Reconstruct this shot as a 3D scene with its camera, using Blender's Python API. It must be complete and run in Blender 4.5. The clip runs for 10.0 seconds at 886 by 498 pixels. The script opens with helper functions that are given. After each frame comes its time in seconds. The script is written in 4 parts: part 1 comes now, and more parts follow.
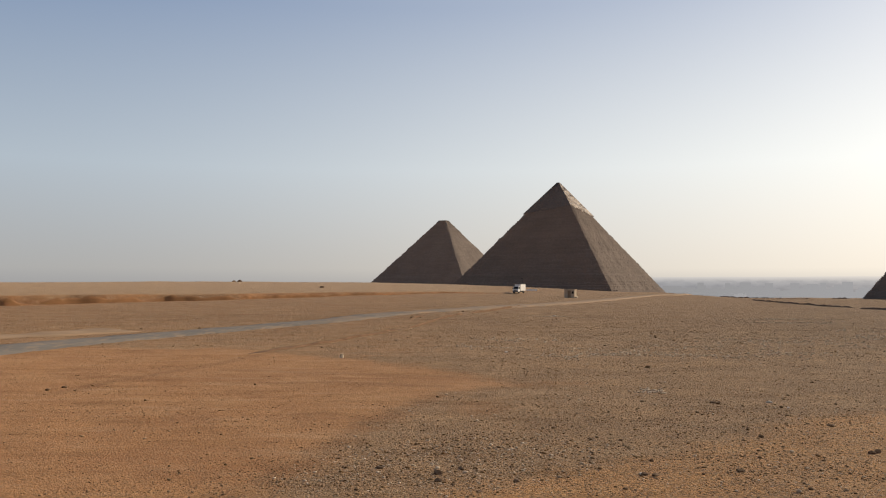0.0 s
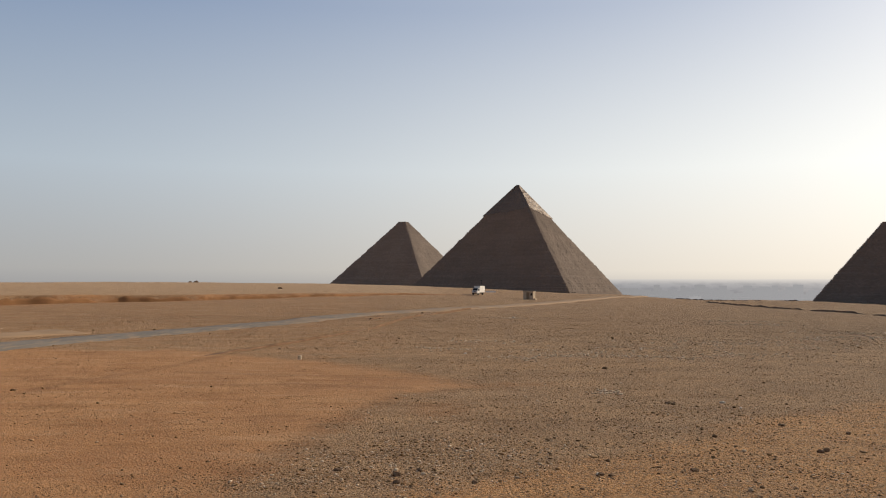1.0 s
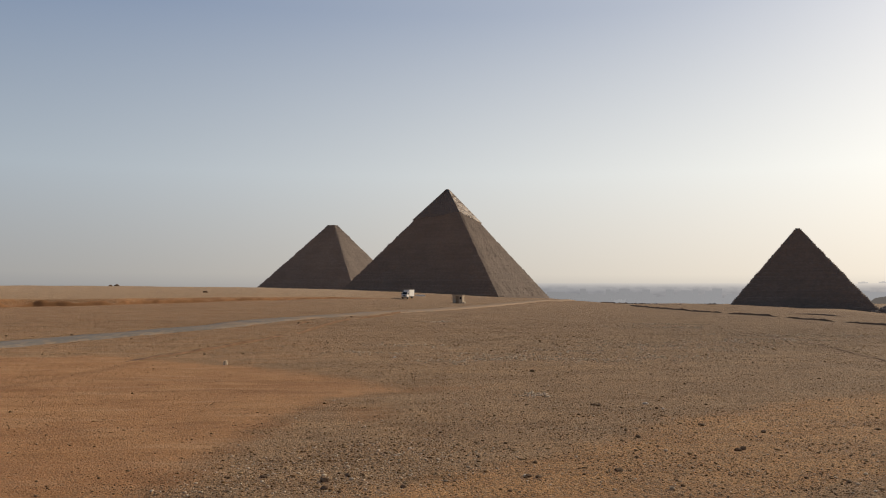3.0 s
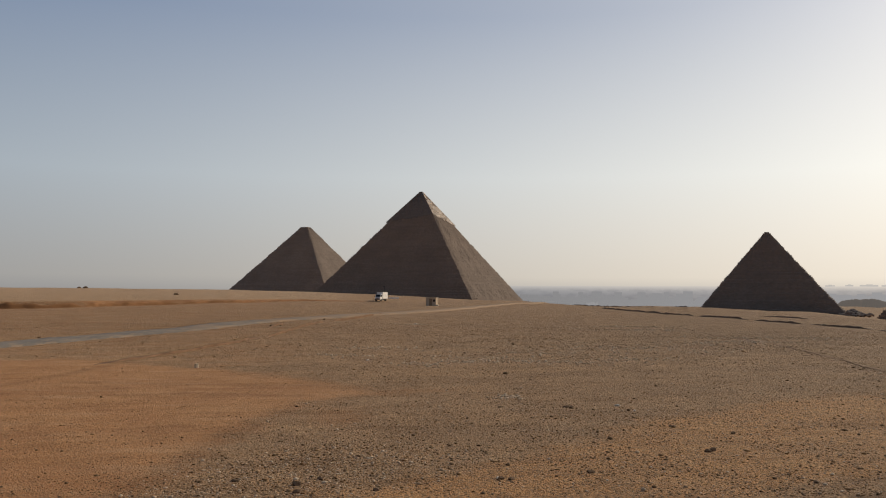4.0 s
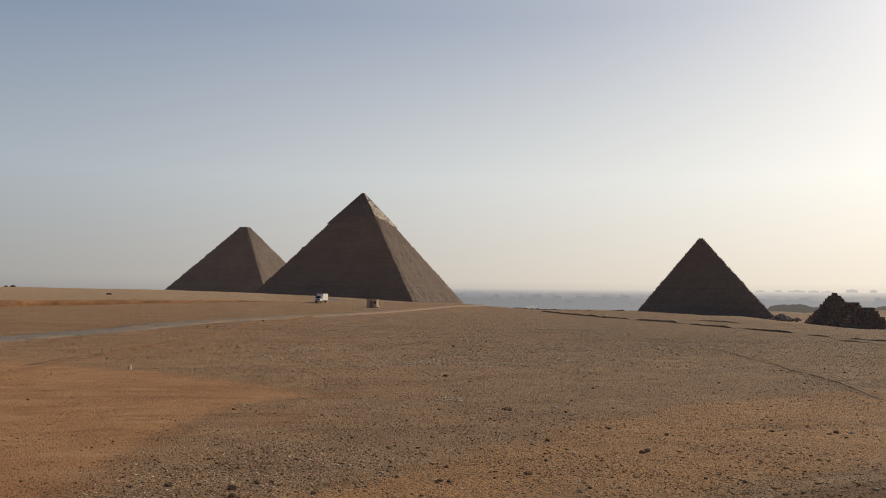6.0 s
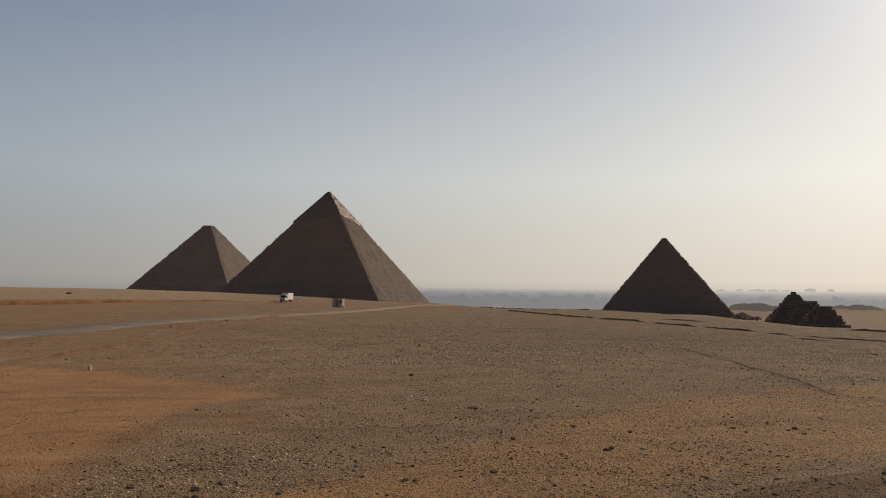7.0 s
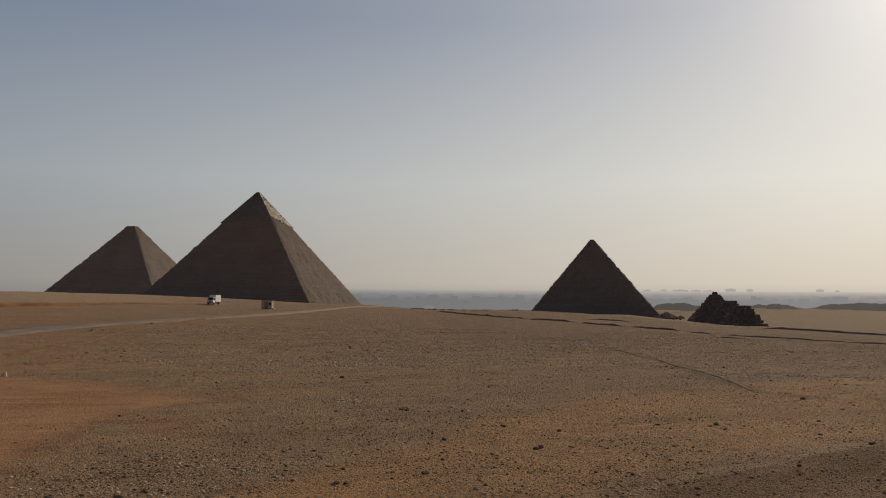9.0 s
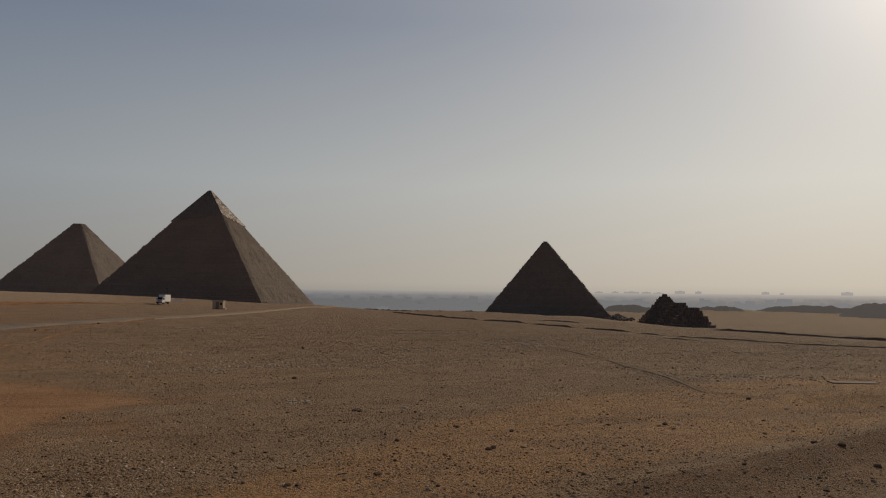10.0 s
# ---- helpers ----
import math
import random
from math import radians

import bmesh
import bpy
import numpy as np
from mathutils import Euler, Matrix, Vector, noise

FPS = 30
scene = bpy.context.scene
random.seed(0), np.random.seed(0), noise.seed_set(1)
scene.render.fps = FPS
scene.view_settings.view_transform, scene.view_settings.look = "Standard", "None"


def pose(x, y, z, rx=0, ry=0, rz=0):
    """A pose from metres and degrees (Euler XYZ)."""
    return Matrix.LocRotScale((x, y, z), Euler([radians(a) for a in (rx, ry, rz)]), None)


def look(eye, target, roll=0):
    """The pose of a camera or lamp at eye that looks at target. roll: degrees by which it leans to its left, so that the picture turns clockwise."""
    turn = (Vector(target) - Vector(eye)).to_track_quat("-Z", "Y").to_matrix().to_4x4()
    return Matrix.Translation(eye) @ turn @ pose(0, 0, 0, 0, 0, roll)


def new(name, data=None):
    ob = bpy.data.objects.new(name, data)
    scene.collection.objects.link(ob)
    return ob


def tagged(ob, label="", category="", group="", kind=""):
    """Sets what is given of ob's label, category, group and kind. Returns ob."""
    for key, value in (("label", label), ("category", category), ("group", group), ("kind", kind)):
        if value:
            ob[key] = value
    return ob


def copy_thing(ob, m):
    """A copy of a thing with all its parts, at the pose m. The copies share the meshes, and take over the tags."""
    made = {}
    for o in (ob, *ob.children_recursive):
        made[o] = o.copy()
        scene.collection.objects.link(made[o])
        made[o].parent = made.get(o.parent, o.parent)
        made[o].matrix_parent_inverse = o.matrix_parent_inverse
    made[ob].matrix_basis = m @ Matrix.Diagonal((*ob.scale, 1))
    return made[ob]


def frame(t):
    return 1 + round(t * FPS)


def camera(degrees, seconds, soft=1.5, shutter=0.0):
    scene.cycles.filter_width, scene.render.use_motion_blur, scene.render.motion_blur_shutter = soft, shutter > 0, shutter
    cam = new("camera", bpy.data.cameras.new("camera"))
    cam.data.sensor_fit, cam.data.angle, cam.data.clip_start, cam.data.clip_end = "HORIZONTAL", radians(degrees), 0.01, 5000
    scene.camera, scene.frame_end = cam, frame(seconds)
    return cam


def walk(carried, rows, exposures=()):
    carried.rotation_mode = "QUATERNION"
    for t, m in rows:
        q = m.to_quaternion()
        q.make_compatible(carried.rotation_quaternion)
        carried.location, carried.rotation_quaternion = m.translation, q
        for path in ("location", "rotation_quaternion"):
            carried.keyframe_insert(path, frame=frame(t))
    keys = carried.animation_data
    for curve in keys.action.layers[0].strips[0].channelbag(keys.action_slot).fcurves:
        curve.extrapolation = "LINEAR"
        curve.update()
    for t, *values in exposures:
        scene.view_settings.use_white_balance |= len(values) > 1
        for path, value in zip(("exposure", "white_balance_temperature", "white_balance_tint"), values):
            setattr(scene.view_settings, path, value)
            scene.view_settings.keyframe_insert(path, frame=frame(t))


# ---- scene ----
cam = camera(57.31, 10.0, 1.1)
EYE = 4.0
# seconds, turn to the right, look up, lean to the left (degrees)
ROWS = [
    (0.0, 0.00, 2.50, 0.00), (0.5, 1.41, 2.55, 0.04), (1.0, 2.85, 2.61, 0.18), (1.5, 4.26, 2.63, 0.34),
    (2.0, 5.55, 2.75, 0.38), (2.5, 6.75, 2.82, 0.28), (4.0, 9.69, 3.08, 0.26), (4.5, 10.60, 3.17, 0.45),
    (5.0, 11.64, 3.26, 0.57), (5.5, 12.72, 3.28, 0.67), (7.0, 16.22, 3.25, 0.70), (7.5, 17.51, 3.21, 0.58),
    (8.0, 18.64, 3.13, 0.47), (8.5, 19.77, 3.15, 0.42), (9.0, 21.07, 3.39, 0.44), (9.5, 22.59, 3.62, 0.58),
    (10.0, 24.30, 3.48, 0.71),
]
EXPOSURES = [(0.0, -0.04), (2.5, -0.2), (4.0, -0.36), (4.5, -0.36), (5.5, -0.34), (7.0, -0.6), (7.5, -0.74), (9.0, -0.86), (10.0, -1.13)]
walk(cam, [(t, pose(0, 0, EYE, 90 + up, 0, -turn) @ pose(0, 0, 0, 0, 0, lean)) for t, turn, up, lean in ROWS], EXPOSURES)

# ---- light ----
SUN_TURN, SUN_UP = 58.0, 27.0          # to the right of the y axis, above the horizon
world = bpy.data.worlds.new("world")
scene.world = world
world.use_nodes = True
wn = world.node_tree.nodes
sky = wn.new("ShaderNodeTexSky")
sky.sky_type, sky.sun_disc = "NISHITA", False
sky.sun_elevation, sky.sun_rotation = radians(SUN_UP), radians(SUN_TURN)
sky.altitude, sky.air_density, sky.dust_density, sky.ozone_density = 0, 1.0, 4.0, 1.0


def wnode(kind, op=None, **values):
    n = wn.new(kind)
    if op:
        n.operation = op
    for k, v in values.items():
        n.inputs[int(k[1:])].default_value = v
    return n


def wlink(a, b):
    world.node_tree.links.new(a, b)


def sky_steps(fac, stops):
    """Colours by height over the horizon, in degrees."""
    n = wn.new("ShaderNodeValToRGB")
    r = n.color_ramp
    while len(r.elements) < len(stops):
        r.elements.new(0.5)
    for el, (deg, c) in zip(r.elements, stops):
        el.position, el.color = 0.1 + 0.9 * math.sin(radians(deg)), (*c, 1)
    wlink(fac, n.inputs[0])
    return n.outputs[0]


def sky_sum(fac, a, b):
    n = wn.new("ShaderNodeMix")
    n.data_type, n.blend_type = "RGBA", "ADD"
    n.clamp_result = False
    n.inputs[0].default_value = 1.0
    if fac is not None:
        wlink(fac, n.inputs[0])
    wlink(a, n.inputs[6])
    if isinstance(b, tuple):
        n.inputs[7].default_value = (*b, 1)
    else:
        wlink(b, n.inputs[7])
    return n.outputs[2]


# the clear sky, and over it dusty air that is palest low down and towards the sun
way = wnode("ShaderNodeVectorMath", "NORMALIZE")
wlink(wn.new("ShaderNodeTexCoord").outputs["Generated"], way.inputs[0])
tall = wn.new("ShaderNodeSeparateXYZ")
wlink(way.outputs[0], tall.inputs[0])
height = wnode("ShaderNodeMath", "MULTIPLY_ADD", _1=0.9, _2=0.1)
wlink(tall.outputs[2], height.inputs[0])
toward = wnode("ShaderNodeVectorMath", "DOT_PRODUCT")
wlink(way.outputs[0], toward.inputs[0])
a, e = radians(SUN_TURN), radians(SUN_UP)
toward.inputs[1].default_value = (math.sin(a) * math.cos(e), math.cos(a) * math.cos(e), math.sin(e))
above = wnode("ShaderNodeMath", "MAXIMUM", _1=0.0)
wlink(toward.outputs["Value"], above.inputs[0])
square = wnode("ShaderNodeMath", "POWER", _1=2.0)
wlink(above.outputs[0], square.inputs[0])
halo = wnode("ShaderNodeMath", "POWER", _1=14.0)
wlink(above.outputs[0], halo.inputs[0])
glare = wnode("ShaderNodeMath", "POWER", _1=75.0)
wlink(above.outputs[0], glare.inputs[0])
HAZE = [(-1.5, (.22, .22, .22)), (0.2, (.36, .355, .355)), (1.1, (.41, .405, .395)), (8, (.42, .485, .55)), (19, (.215, .295, .44)), (50, (.12, .17, .27))]
SUNWARD = [(-1.5, (.10, .085, .07)), (0.2, (.62, .53, .40)), (1.0, (.83, .70, .52)), (8, (.74, .655, .51)), (19, (.39, .355, .30)), (50, (.2, .18, .16))]
turned = wn.new("ShaderNodeMapRange")          # the dust scatters less on the side away from the sun
turned.inputs["From Min"].default_value, turned.inputs["From Max"].default_value = -0.75, 0.05
turned.inputs["To Min"].default_value = 0.42
wlink(toward.outputs["Value"], turned.inputs["Value"])
dust = wnode("ShaderNodeVectorMath", "SCALE")
wlink(sky_steps(height.outputs[0], HAZE), dust.inputs[0])
wlink(turned.outputs[0], dust.inputs["Scale"])
air = sky_sum(square.outputs[0], dust.outputs[0], sky_steps(height.outputs[0], SUNWARD))
air = sky_sum(halo.outputs[0], air, (0.52, 0.45, 0.36))
air = sky_sum(glare.outputs[0], air, (1.5, 1.32, 1.08))
thin = wnode("ShaderNodeVectorMath", "SCALE")
thin.inputs["Scale"].default_value = 0.004
wlink(sky.outputs[0], thin.inputs[0])
wlink(sky_sum(None, air, thin.outputs[0]), wn["Background"].inputs[0])
wn["Background"].inputs["Strength"].default_value = 1.04
sun = new("sun", bpy.data.lights.new("sun", "SUN"))
sun.data.energy, sun.data.angle, sun.data.color = 5.0, radians(1.5), (1.0, 0.80, 0.56)
a, e = radians(SUN_TURN), radians(SUN_UP)
sun.matrix_world = look((math.sin(a) * math.cos(e) * 100, math.cos(a) * math.cos(e) * 100, math.sin(e) * 100), (0, 0, 0))


# ---- materials ----
class Nodes:
    """A node material under construction."""

    def __init__(self, name, rough=0.9):
        self.mat = bpy.data.materials.new(name)
        self.mat.use_nodes = True
        self.t = self.mat.node_tree
        self.bsdf = self.t.nodes["Principled BSDF"]
        self.bsdf.inputs["Roughness"].default_value = rough
        self.bsdf.inputs["Specular IOR Level"].default_value = 0.15
        self.bsdf.inputs["Diffuse Roughness"].default_value = 0.45 if rough > 0.85 else 0.0
        self.pos = self.add("ShaderNodeTexCoord").outputs["Object"]

    def add(self, kind, **values):
        n = self.t.nodes.new(kind)
        for k, v in values.items():
            n.inputs[k.replace("_", " ")].default_value = v
        return n

    def link(self, a, b):
        self.t.links.new(a, b)

    def noise(self, scale, detail=4.0, rough=0.6, where=None):
        n = self.add("ShaderNodeTexNoise", Scale=scale, Detail=detail, Roughness=rough)
        self.link(where or self.pos, n.inputs["Vector"])
        return n.outputs["Fac"]

    def stretched(self, sx, sy, sz):
        n = self.add("ShaderNodeMapping")
        n.inputs["Scale"].default_value = (sx, sy, sz)
        self.link(self.pos, n.inputs["Vector"])
        return n.outputs[0]

    def steps(self, fac, *stops):
        n = self.add("ShaderNodeValToRGB")
        r = n.color_ramp
        while len(r.elements) < len(stops):
            r.elements.new(0.5)
        for el, (p, c) in zip(r.elements, stops):
            el.position = p
            el.color = (*c, 1) if isinstance(c, tuple) else (c, c, c, 1)
        self.link(fac, n.inputs[0])
        return n.outputs[0]

    def mix(self, fac, a, b, mode="MIX"):
        n = self.t.nodes.new("ShaderNodeMix")
        n.data_type, n.blend_type = "RGBA", mode
        for i, v in ((0, fac), (6, a), (7, b)):
            if isinstance(v, (int, float)):
                n.inputs[i].default_value = v
            elif isinstance(v, tuple):
                n.inputs[i].default_value = (*v, 1)
            else:
                self.link(v, n.inputs[i])
        return n.outputs[2]

    def math(self, op, a, b, clamp=False):
        n = self.t.nodes.new("ShaderNodeMath")
        n.operation, n.use_clamp = op, clamp
        for i, v in enumerate((a, b)):
            if isinstance(v, (int, float)):
                n.inputs[i].default_value = v
            else:
                self.link(v, n.inputs[i])
        return n.outputs[0]

    def bump(self, height, strength, distance, onto=None):
        n = self.add("ShaderNodeBump", Strength=strength, Distance=distance)
        self.link(height, n.inputs["Height"])
        if onto:
            self.link(onto, n.inputs["Normal"])
        self.link(n.outputs[0], self.bsdf.inputs["Normal"])
        return n.outputs[0]

    def colour(self, c):
        if isinstance(c, tuple):
            self.bsdf.inputs["Base Color"].default_value = (*c, 1)
        else:
            self.link(c, self.bsdf.inputs["Base Color"])
        return self


def plain(name, rgb, rough=0.6, metal=0.0, wear=0.25, scale=3.0):
    m = Nodes(name, rough)
    m.bsdf.inputs["Metallic"].default_value = metal
    dark = tuple(c * (1 - wear) for c in rgb)
    m.colour(m.mix(m.steps(m.noise(scale, 5), (0.3, 0.0), (0.7, 1.0)), dark, rgb))
    return m.mat


def ground_material():
    m = Nodes("desert_soil", 0.95)
    soil = m.add("ShaderNodeAttribute")
    soil.attribute_name = "soil"
    rgb = m.add("ShaderNodeSeparateColor")
    m.link(soil.outputs["Color"], rgb.inputs[0])
    broad, mid, fine = m.noise(0.05, 6, 0.62), m.noise(0.55, 7, 0.68), m.noise(7.0, 4, 0.7)
    drift = m.noise(0.12, 6, 0.7, m.stretched(0.35, 1.6, 1.0))

    def pebbles(scale):
        n = m.add("ShaderNodeTexVoronoi", Scale=scale)
        m.link(m.pos, n.inputs["Vector"])
        tone = m.add("ShaderNodeSeparateColor")
        m.link(n.outputs["Color"], tone.inputs[0])
        return tone.outputs[0], n.outputs["Distance"]

    tone_a, round_a = pebbles(16.0)
    tone_b, round_b = pebbles(37.0)
    patch = m.noise(0.24, 7, 0.66)
    grain = m.noise(60.0, 2, 0.6)

    def zone(weight, edge=1.3):
        return m.math("ADD", weight, m.math("MULTIPLY", m.math("SUBTRACT", mid, 0.5), edge), True)

    gravel = m.mix(m.steps(broad, (0.38, 0.0), (0.62, 1.0)), (0.383, 0.223, 0.111), (0.486, 0.295, 0.155))
    gravel = m.mix(m.steps(drift, (0.42, 0.0), (0.60, 0.8)), gravel, (0.517, 0.302, 0.144))
    gravel = m.mix(m.steps(patch, (0.46, 0.0), (0.60, 0.75)), gravel, (0.321, 0.181, 0.090))
    gravel = m.mix(m.steps(mid, (0.48, 0.0), (0.68, 0.6)), gravel, (0.300, 0.170, 0.085))
    orange = m.mix(m.steps(mid, (0.35, 0.0), (0.68, 1.0)), (0.408, 0.183, 0.065), (0.484, 0.232, 0.088))
    orange = m.mix(m.steps(drift, (0.45, 0.0), (0.62, 0.7)), orange, (0.360, 0.152, 0.054))
    orange = m.mix(m.steps(patch, (0.46, 0.0), (0.62, 0.6)), orange, (0.503, 0.260, 0.108))
    yellow = m.mix(m.steps(mid, (0.35, 0.0), (0.68, 1.0)), (0.577, 0.285, 0.100), (0.712, 0.376, 0.146))
    yellow = m.mix(m.steps(drift, (0.45, 0.0), (0.62, 0.6)), yellow, (0.493, 0.235, 0.084))
    yellow = m.mix(m.steps(patch, (0.48, 0.0), (0.62, 0.6)), yellow, (0.419, 0.216, 0.091))
    scuffs = m.noise(0.9, 6, 0.7, m.stretched(0.22, 1.0, 1.0))
    isred = m.steps(zone(rgb.outputs[0]), (0.25, 0.0), (0.75, 1.0))
    c = m.mix(m.steps(zone(rgb.outputs[1]), (0.3, 0.0), (0.7, 1.0)), gravel, yellow)
    stony = m.math("SUBTRACT", 1.0, m.math("MULTIPLY", isred, 0.6))
    c = m.mix(isred, c, orange)
    c = m.mix(m.steps(zone(rgb.outputs[2]), (0.40, 0.0), (0.75, 0.8)), c, (0.50, 0.365, 0.24))
    # alpha darkens the soil, with painted shade on the cut bank and in the hollow
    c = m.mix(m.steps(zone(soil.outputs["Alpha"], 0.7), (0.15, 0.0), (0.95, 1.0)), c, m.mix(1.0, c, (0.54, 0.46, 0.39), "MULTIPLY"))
    c = m.mix(m.math("MULTIPLY", m.steps(tone_a, (0.55, 0.0), (0.95, 0.95)), stony), c, m.mix(0.72, c, (0.06, 0.04, 0.024)))
    c = m.mix(m.math("MULTIPLY", m.steps(tone_b, (0.60, 0.0), (1.0, 0.9)), stony), c, m.mix(0.55, c, (0.78, 0.60, 0.40)))
    c = m.mix(m.steps(fine, (0.48, 0.0), (0.66, 0.6)), c, m.mix(0.5, c, (0.10, 0.062, 0.035)))
    c = m.mix(m.steps(grain, (0.40, 0.0), (0.66, 0.4)), c, m.mix(0.5, c, (0.82, 0.62, 0.40)))
    c = m.mix(m.steps(scuffs, (0.53, 0.0), (0.66, 0.5)), c, m.mix(1.0, c, (0.60, 0.54, 0.48), "MULTIPLY"))
    c = m.mix(m.steps(scuffs, (0.34, 0.5), (0.46, 0.0)), c, m.mix(0.45, c, (0.62, 0.44, 0.27)))
    m.colour(c)
    stones = m.math("ADD", m.math("MULTIPLY", round_a, -1.0), m.math("MULTIPLY", round_b, -0.6))
    first = m.bump(m.noise(2.2, 9, 0.78), 0.7, 0.09)
    second = m.bump(m.noise(21.0, 5, 0.75), 0.8, 0.03, first)
    m.bump(m.math("MULTIPLY", stones, stony), 0.95, 0.06, second)
    return m.mat


def stone_material(name, dark, light, course=0.0, patch=None, banded=0.0):
    """Weathered limestone; course: height of the layers, patch: colour of worn areas."""
    m = Nodes(name, 0.95)
    c = m.mix(m.steps(m.noise(0.035, 6, 0.65), (0.35, 0.0), (0.65, 1.0)), dark, light)
    c = m.mix(m.steps(m.noise(0.45, 4, 0.7), (0.42, 0.0), (0.70, 0.7)), c, tuple(v * 0.8 for v in dark))
    if course:
        layer = m.noise(1.0, 3, 0.7, m.stretched(0.03, 0.03, 1 / course))
        c = m.mix(m.steps(layer, (0.42, 0.0), (0.62, 0.4)), c, tuple(v * 0.8 for v in dark))
    if banded:
        band = m.noise(1.0, 2, 0.5, m.stretched(0.004, 0.004, 0.05))
        c = m.mix(m.steps(band, (0.52, 0.0), (0.66, banded)), c, tuple(v * 1.1 for v in light))
    if patch:
        c = m.mix(m.steps(m.noise(0.13, 7, 0.72, m.stretched(0.6, 0.6, 1.9)), (0.49, 0.0), (0.57, 1.0)), c, patch)
    m.colour(c)
    m.bump(m.noise(0.6, 6, 0.75), 0.4, 0.5)
    return m.mat


def island_stone(name, *stops):
    m = Nodes(name, 0.9)
    r = m.add("ShaderNodeNewGeometry").outputs["Random Per Island"]
    c = m.steps(r, *stops)
    c = m.mix(m.steps(m.noise(30.0, 3), (0.35, 0.0), (0.7, 0.6)), c, m.mix(0.5, c, (0.10, 0.07, 0.05)))
    m.colour(c)
    return m.mat


def haze_glow(name, near, air, share):
    """Far things as a backdrop: their own colour, mixed with a glow that paints the lit dusty air before them."""
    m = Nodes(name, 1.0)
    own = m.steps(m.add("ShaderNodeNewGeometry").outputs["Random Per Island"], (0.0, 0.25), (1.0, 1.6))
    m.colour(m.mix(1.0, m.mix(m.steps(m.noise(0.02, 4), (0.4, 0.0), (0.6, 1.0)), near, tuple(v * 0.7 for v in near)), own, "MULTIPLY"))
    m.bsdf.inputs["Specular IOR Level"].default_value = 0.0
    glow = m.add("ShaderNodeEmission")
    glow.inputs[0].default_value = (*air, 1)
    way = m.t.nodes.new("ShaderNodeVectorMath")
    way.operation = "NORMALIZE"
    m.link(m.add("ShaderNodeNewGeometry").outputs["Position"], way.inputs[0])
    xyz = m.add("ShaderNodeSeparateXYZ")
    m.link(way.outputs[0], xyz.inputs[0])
    # the painted haze glows brighter towards the sun
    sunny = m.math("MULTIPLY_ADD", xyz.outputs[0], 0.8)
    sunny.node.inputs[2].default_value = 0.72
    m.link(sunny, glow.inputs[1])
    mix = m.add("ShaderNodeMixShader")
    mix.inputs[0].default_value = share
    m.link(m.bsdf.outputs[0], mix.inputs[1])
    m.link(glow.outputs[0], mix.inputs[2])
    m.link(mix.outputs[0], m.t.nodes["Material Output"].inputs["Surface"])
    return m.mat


SOIL = ground_material()
KHUFU = stone_material("grey_limestone_far", (0.28, 0.233, 0.20), (0.335, 0.28, 0.238), 3.0)
KHAFRE = stone_material("brown_limestone", (0.25, 0.204, 0.172), (0.30, 0.245, 0.205), 2.5, None, 0.3)
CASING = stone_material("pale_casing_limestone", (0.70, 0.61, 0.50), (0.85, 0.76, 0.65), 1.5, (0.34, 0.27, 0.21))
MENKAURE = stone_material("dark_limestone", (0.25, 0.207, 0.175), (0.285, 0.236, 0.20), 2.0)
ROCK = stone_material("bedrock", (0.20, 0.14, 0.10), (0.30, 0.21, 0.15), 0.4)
# casing stone with shade put into its colour, for sides away from the sun
SHADED_CASING = stone_material("shaded_casing", (0.185, 0.152, 0.128), (0.225, 0.184, 0.155), 2.0)
GRAVEL = island_stone("gravel_stone", (0.0, (0.13, 0.078, 0.042)), (0.4, (0.23, 0.145, 0.08)), (0.75, (0.34, 0.225, 0.13)), (1.0, (0.52, 0.37, 0.23)))
DUSTY = island_stone("dusty_pebble", (0.0, (0.28, 0.155, 0.07)), (0.5, (0.40, 0.24, 0.115)), (1.0, (0.54, 0.36, 0.19)))
CHIPS = island_stone("limestone_chip", (0.0, (0.52, 0.385, 0.25)), (0.5, (0.72, 0.56, 0.39)), (1.0, (0.90, 0.76, 0.57)))
DARK_ROCK = stone_material("dark_field_stone", (0.15, 0.095, 0.058), (0.25, 0.16, 0.095))
WHITE_ROCK = stone_material("white_field_stone", (0.66, 0.58, 0.48), (0.80, 0.72, 0.62))
QUEENS = stone_material("crumbling_limestone", (0.20, 0.163, 0.135), (0.26, 0.212, 0.175), 2.0)
FAR_ROCK = haze_glow("hazed_far_rock", (0.20, 0.15, 0.11), (0.27, 0.24, 0.212), 0.42)
CITY_NEAR = haze_glow("hazed_city_wall_near", (0.30, 0.26, 0.22), (0.405, 0.397, 0.40), 0.95)
CITY = haze_glow("hazed_city_wall", (0.22, 0.20, 0.18), (0.365, 0.36, 0.366), 0.92)
CITY_FAR = haze_glow("hazed_city_wall_far", (0.24, 0.21, 0.18), (0.58, 0.545, 0.505), 0.985)


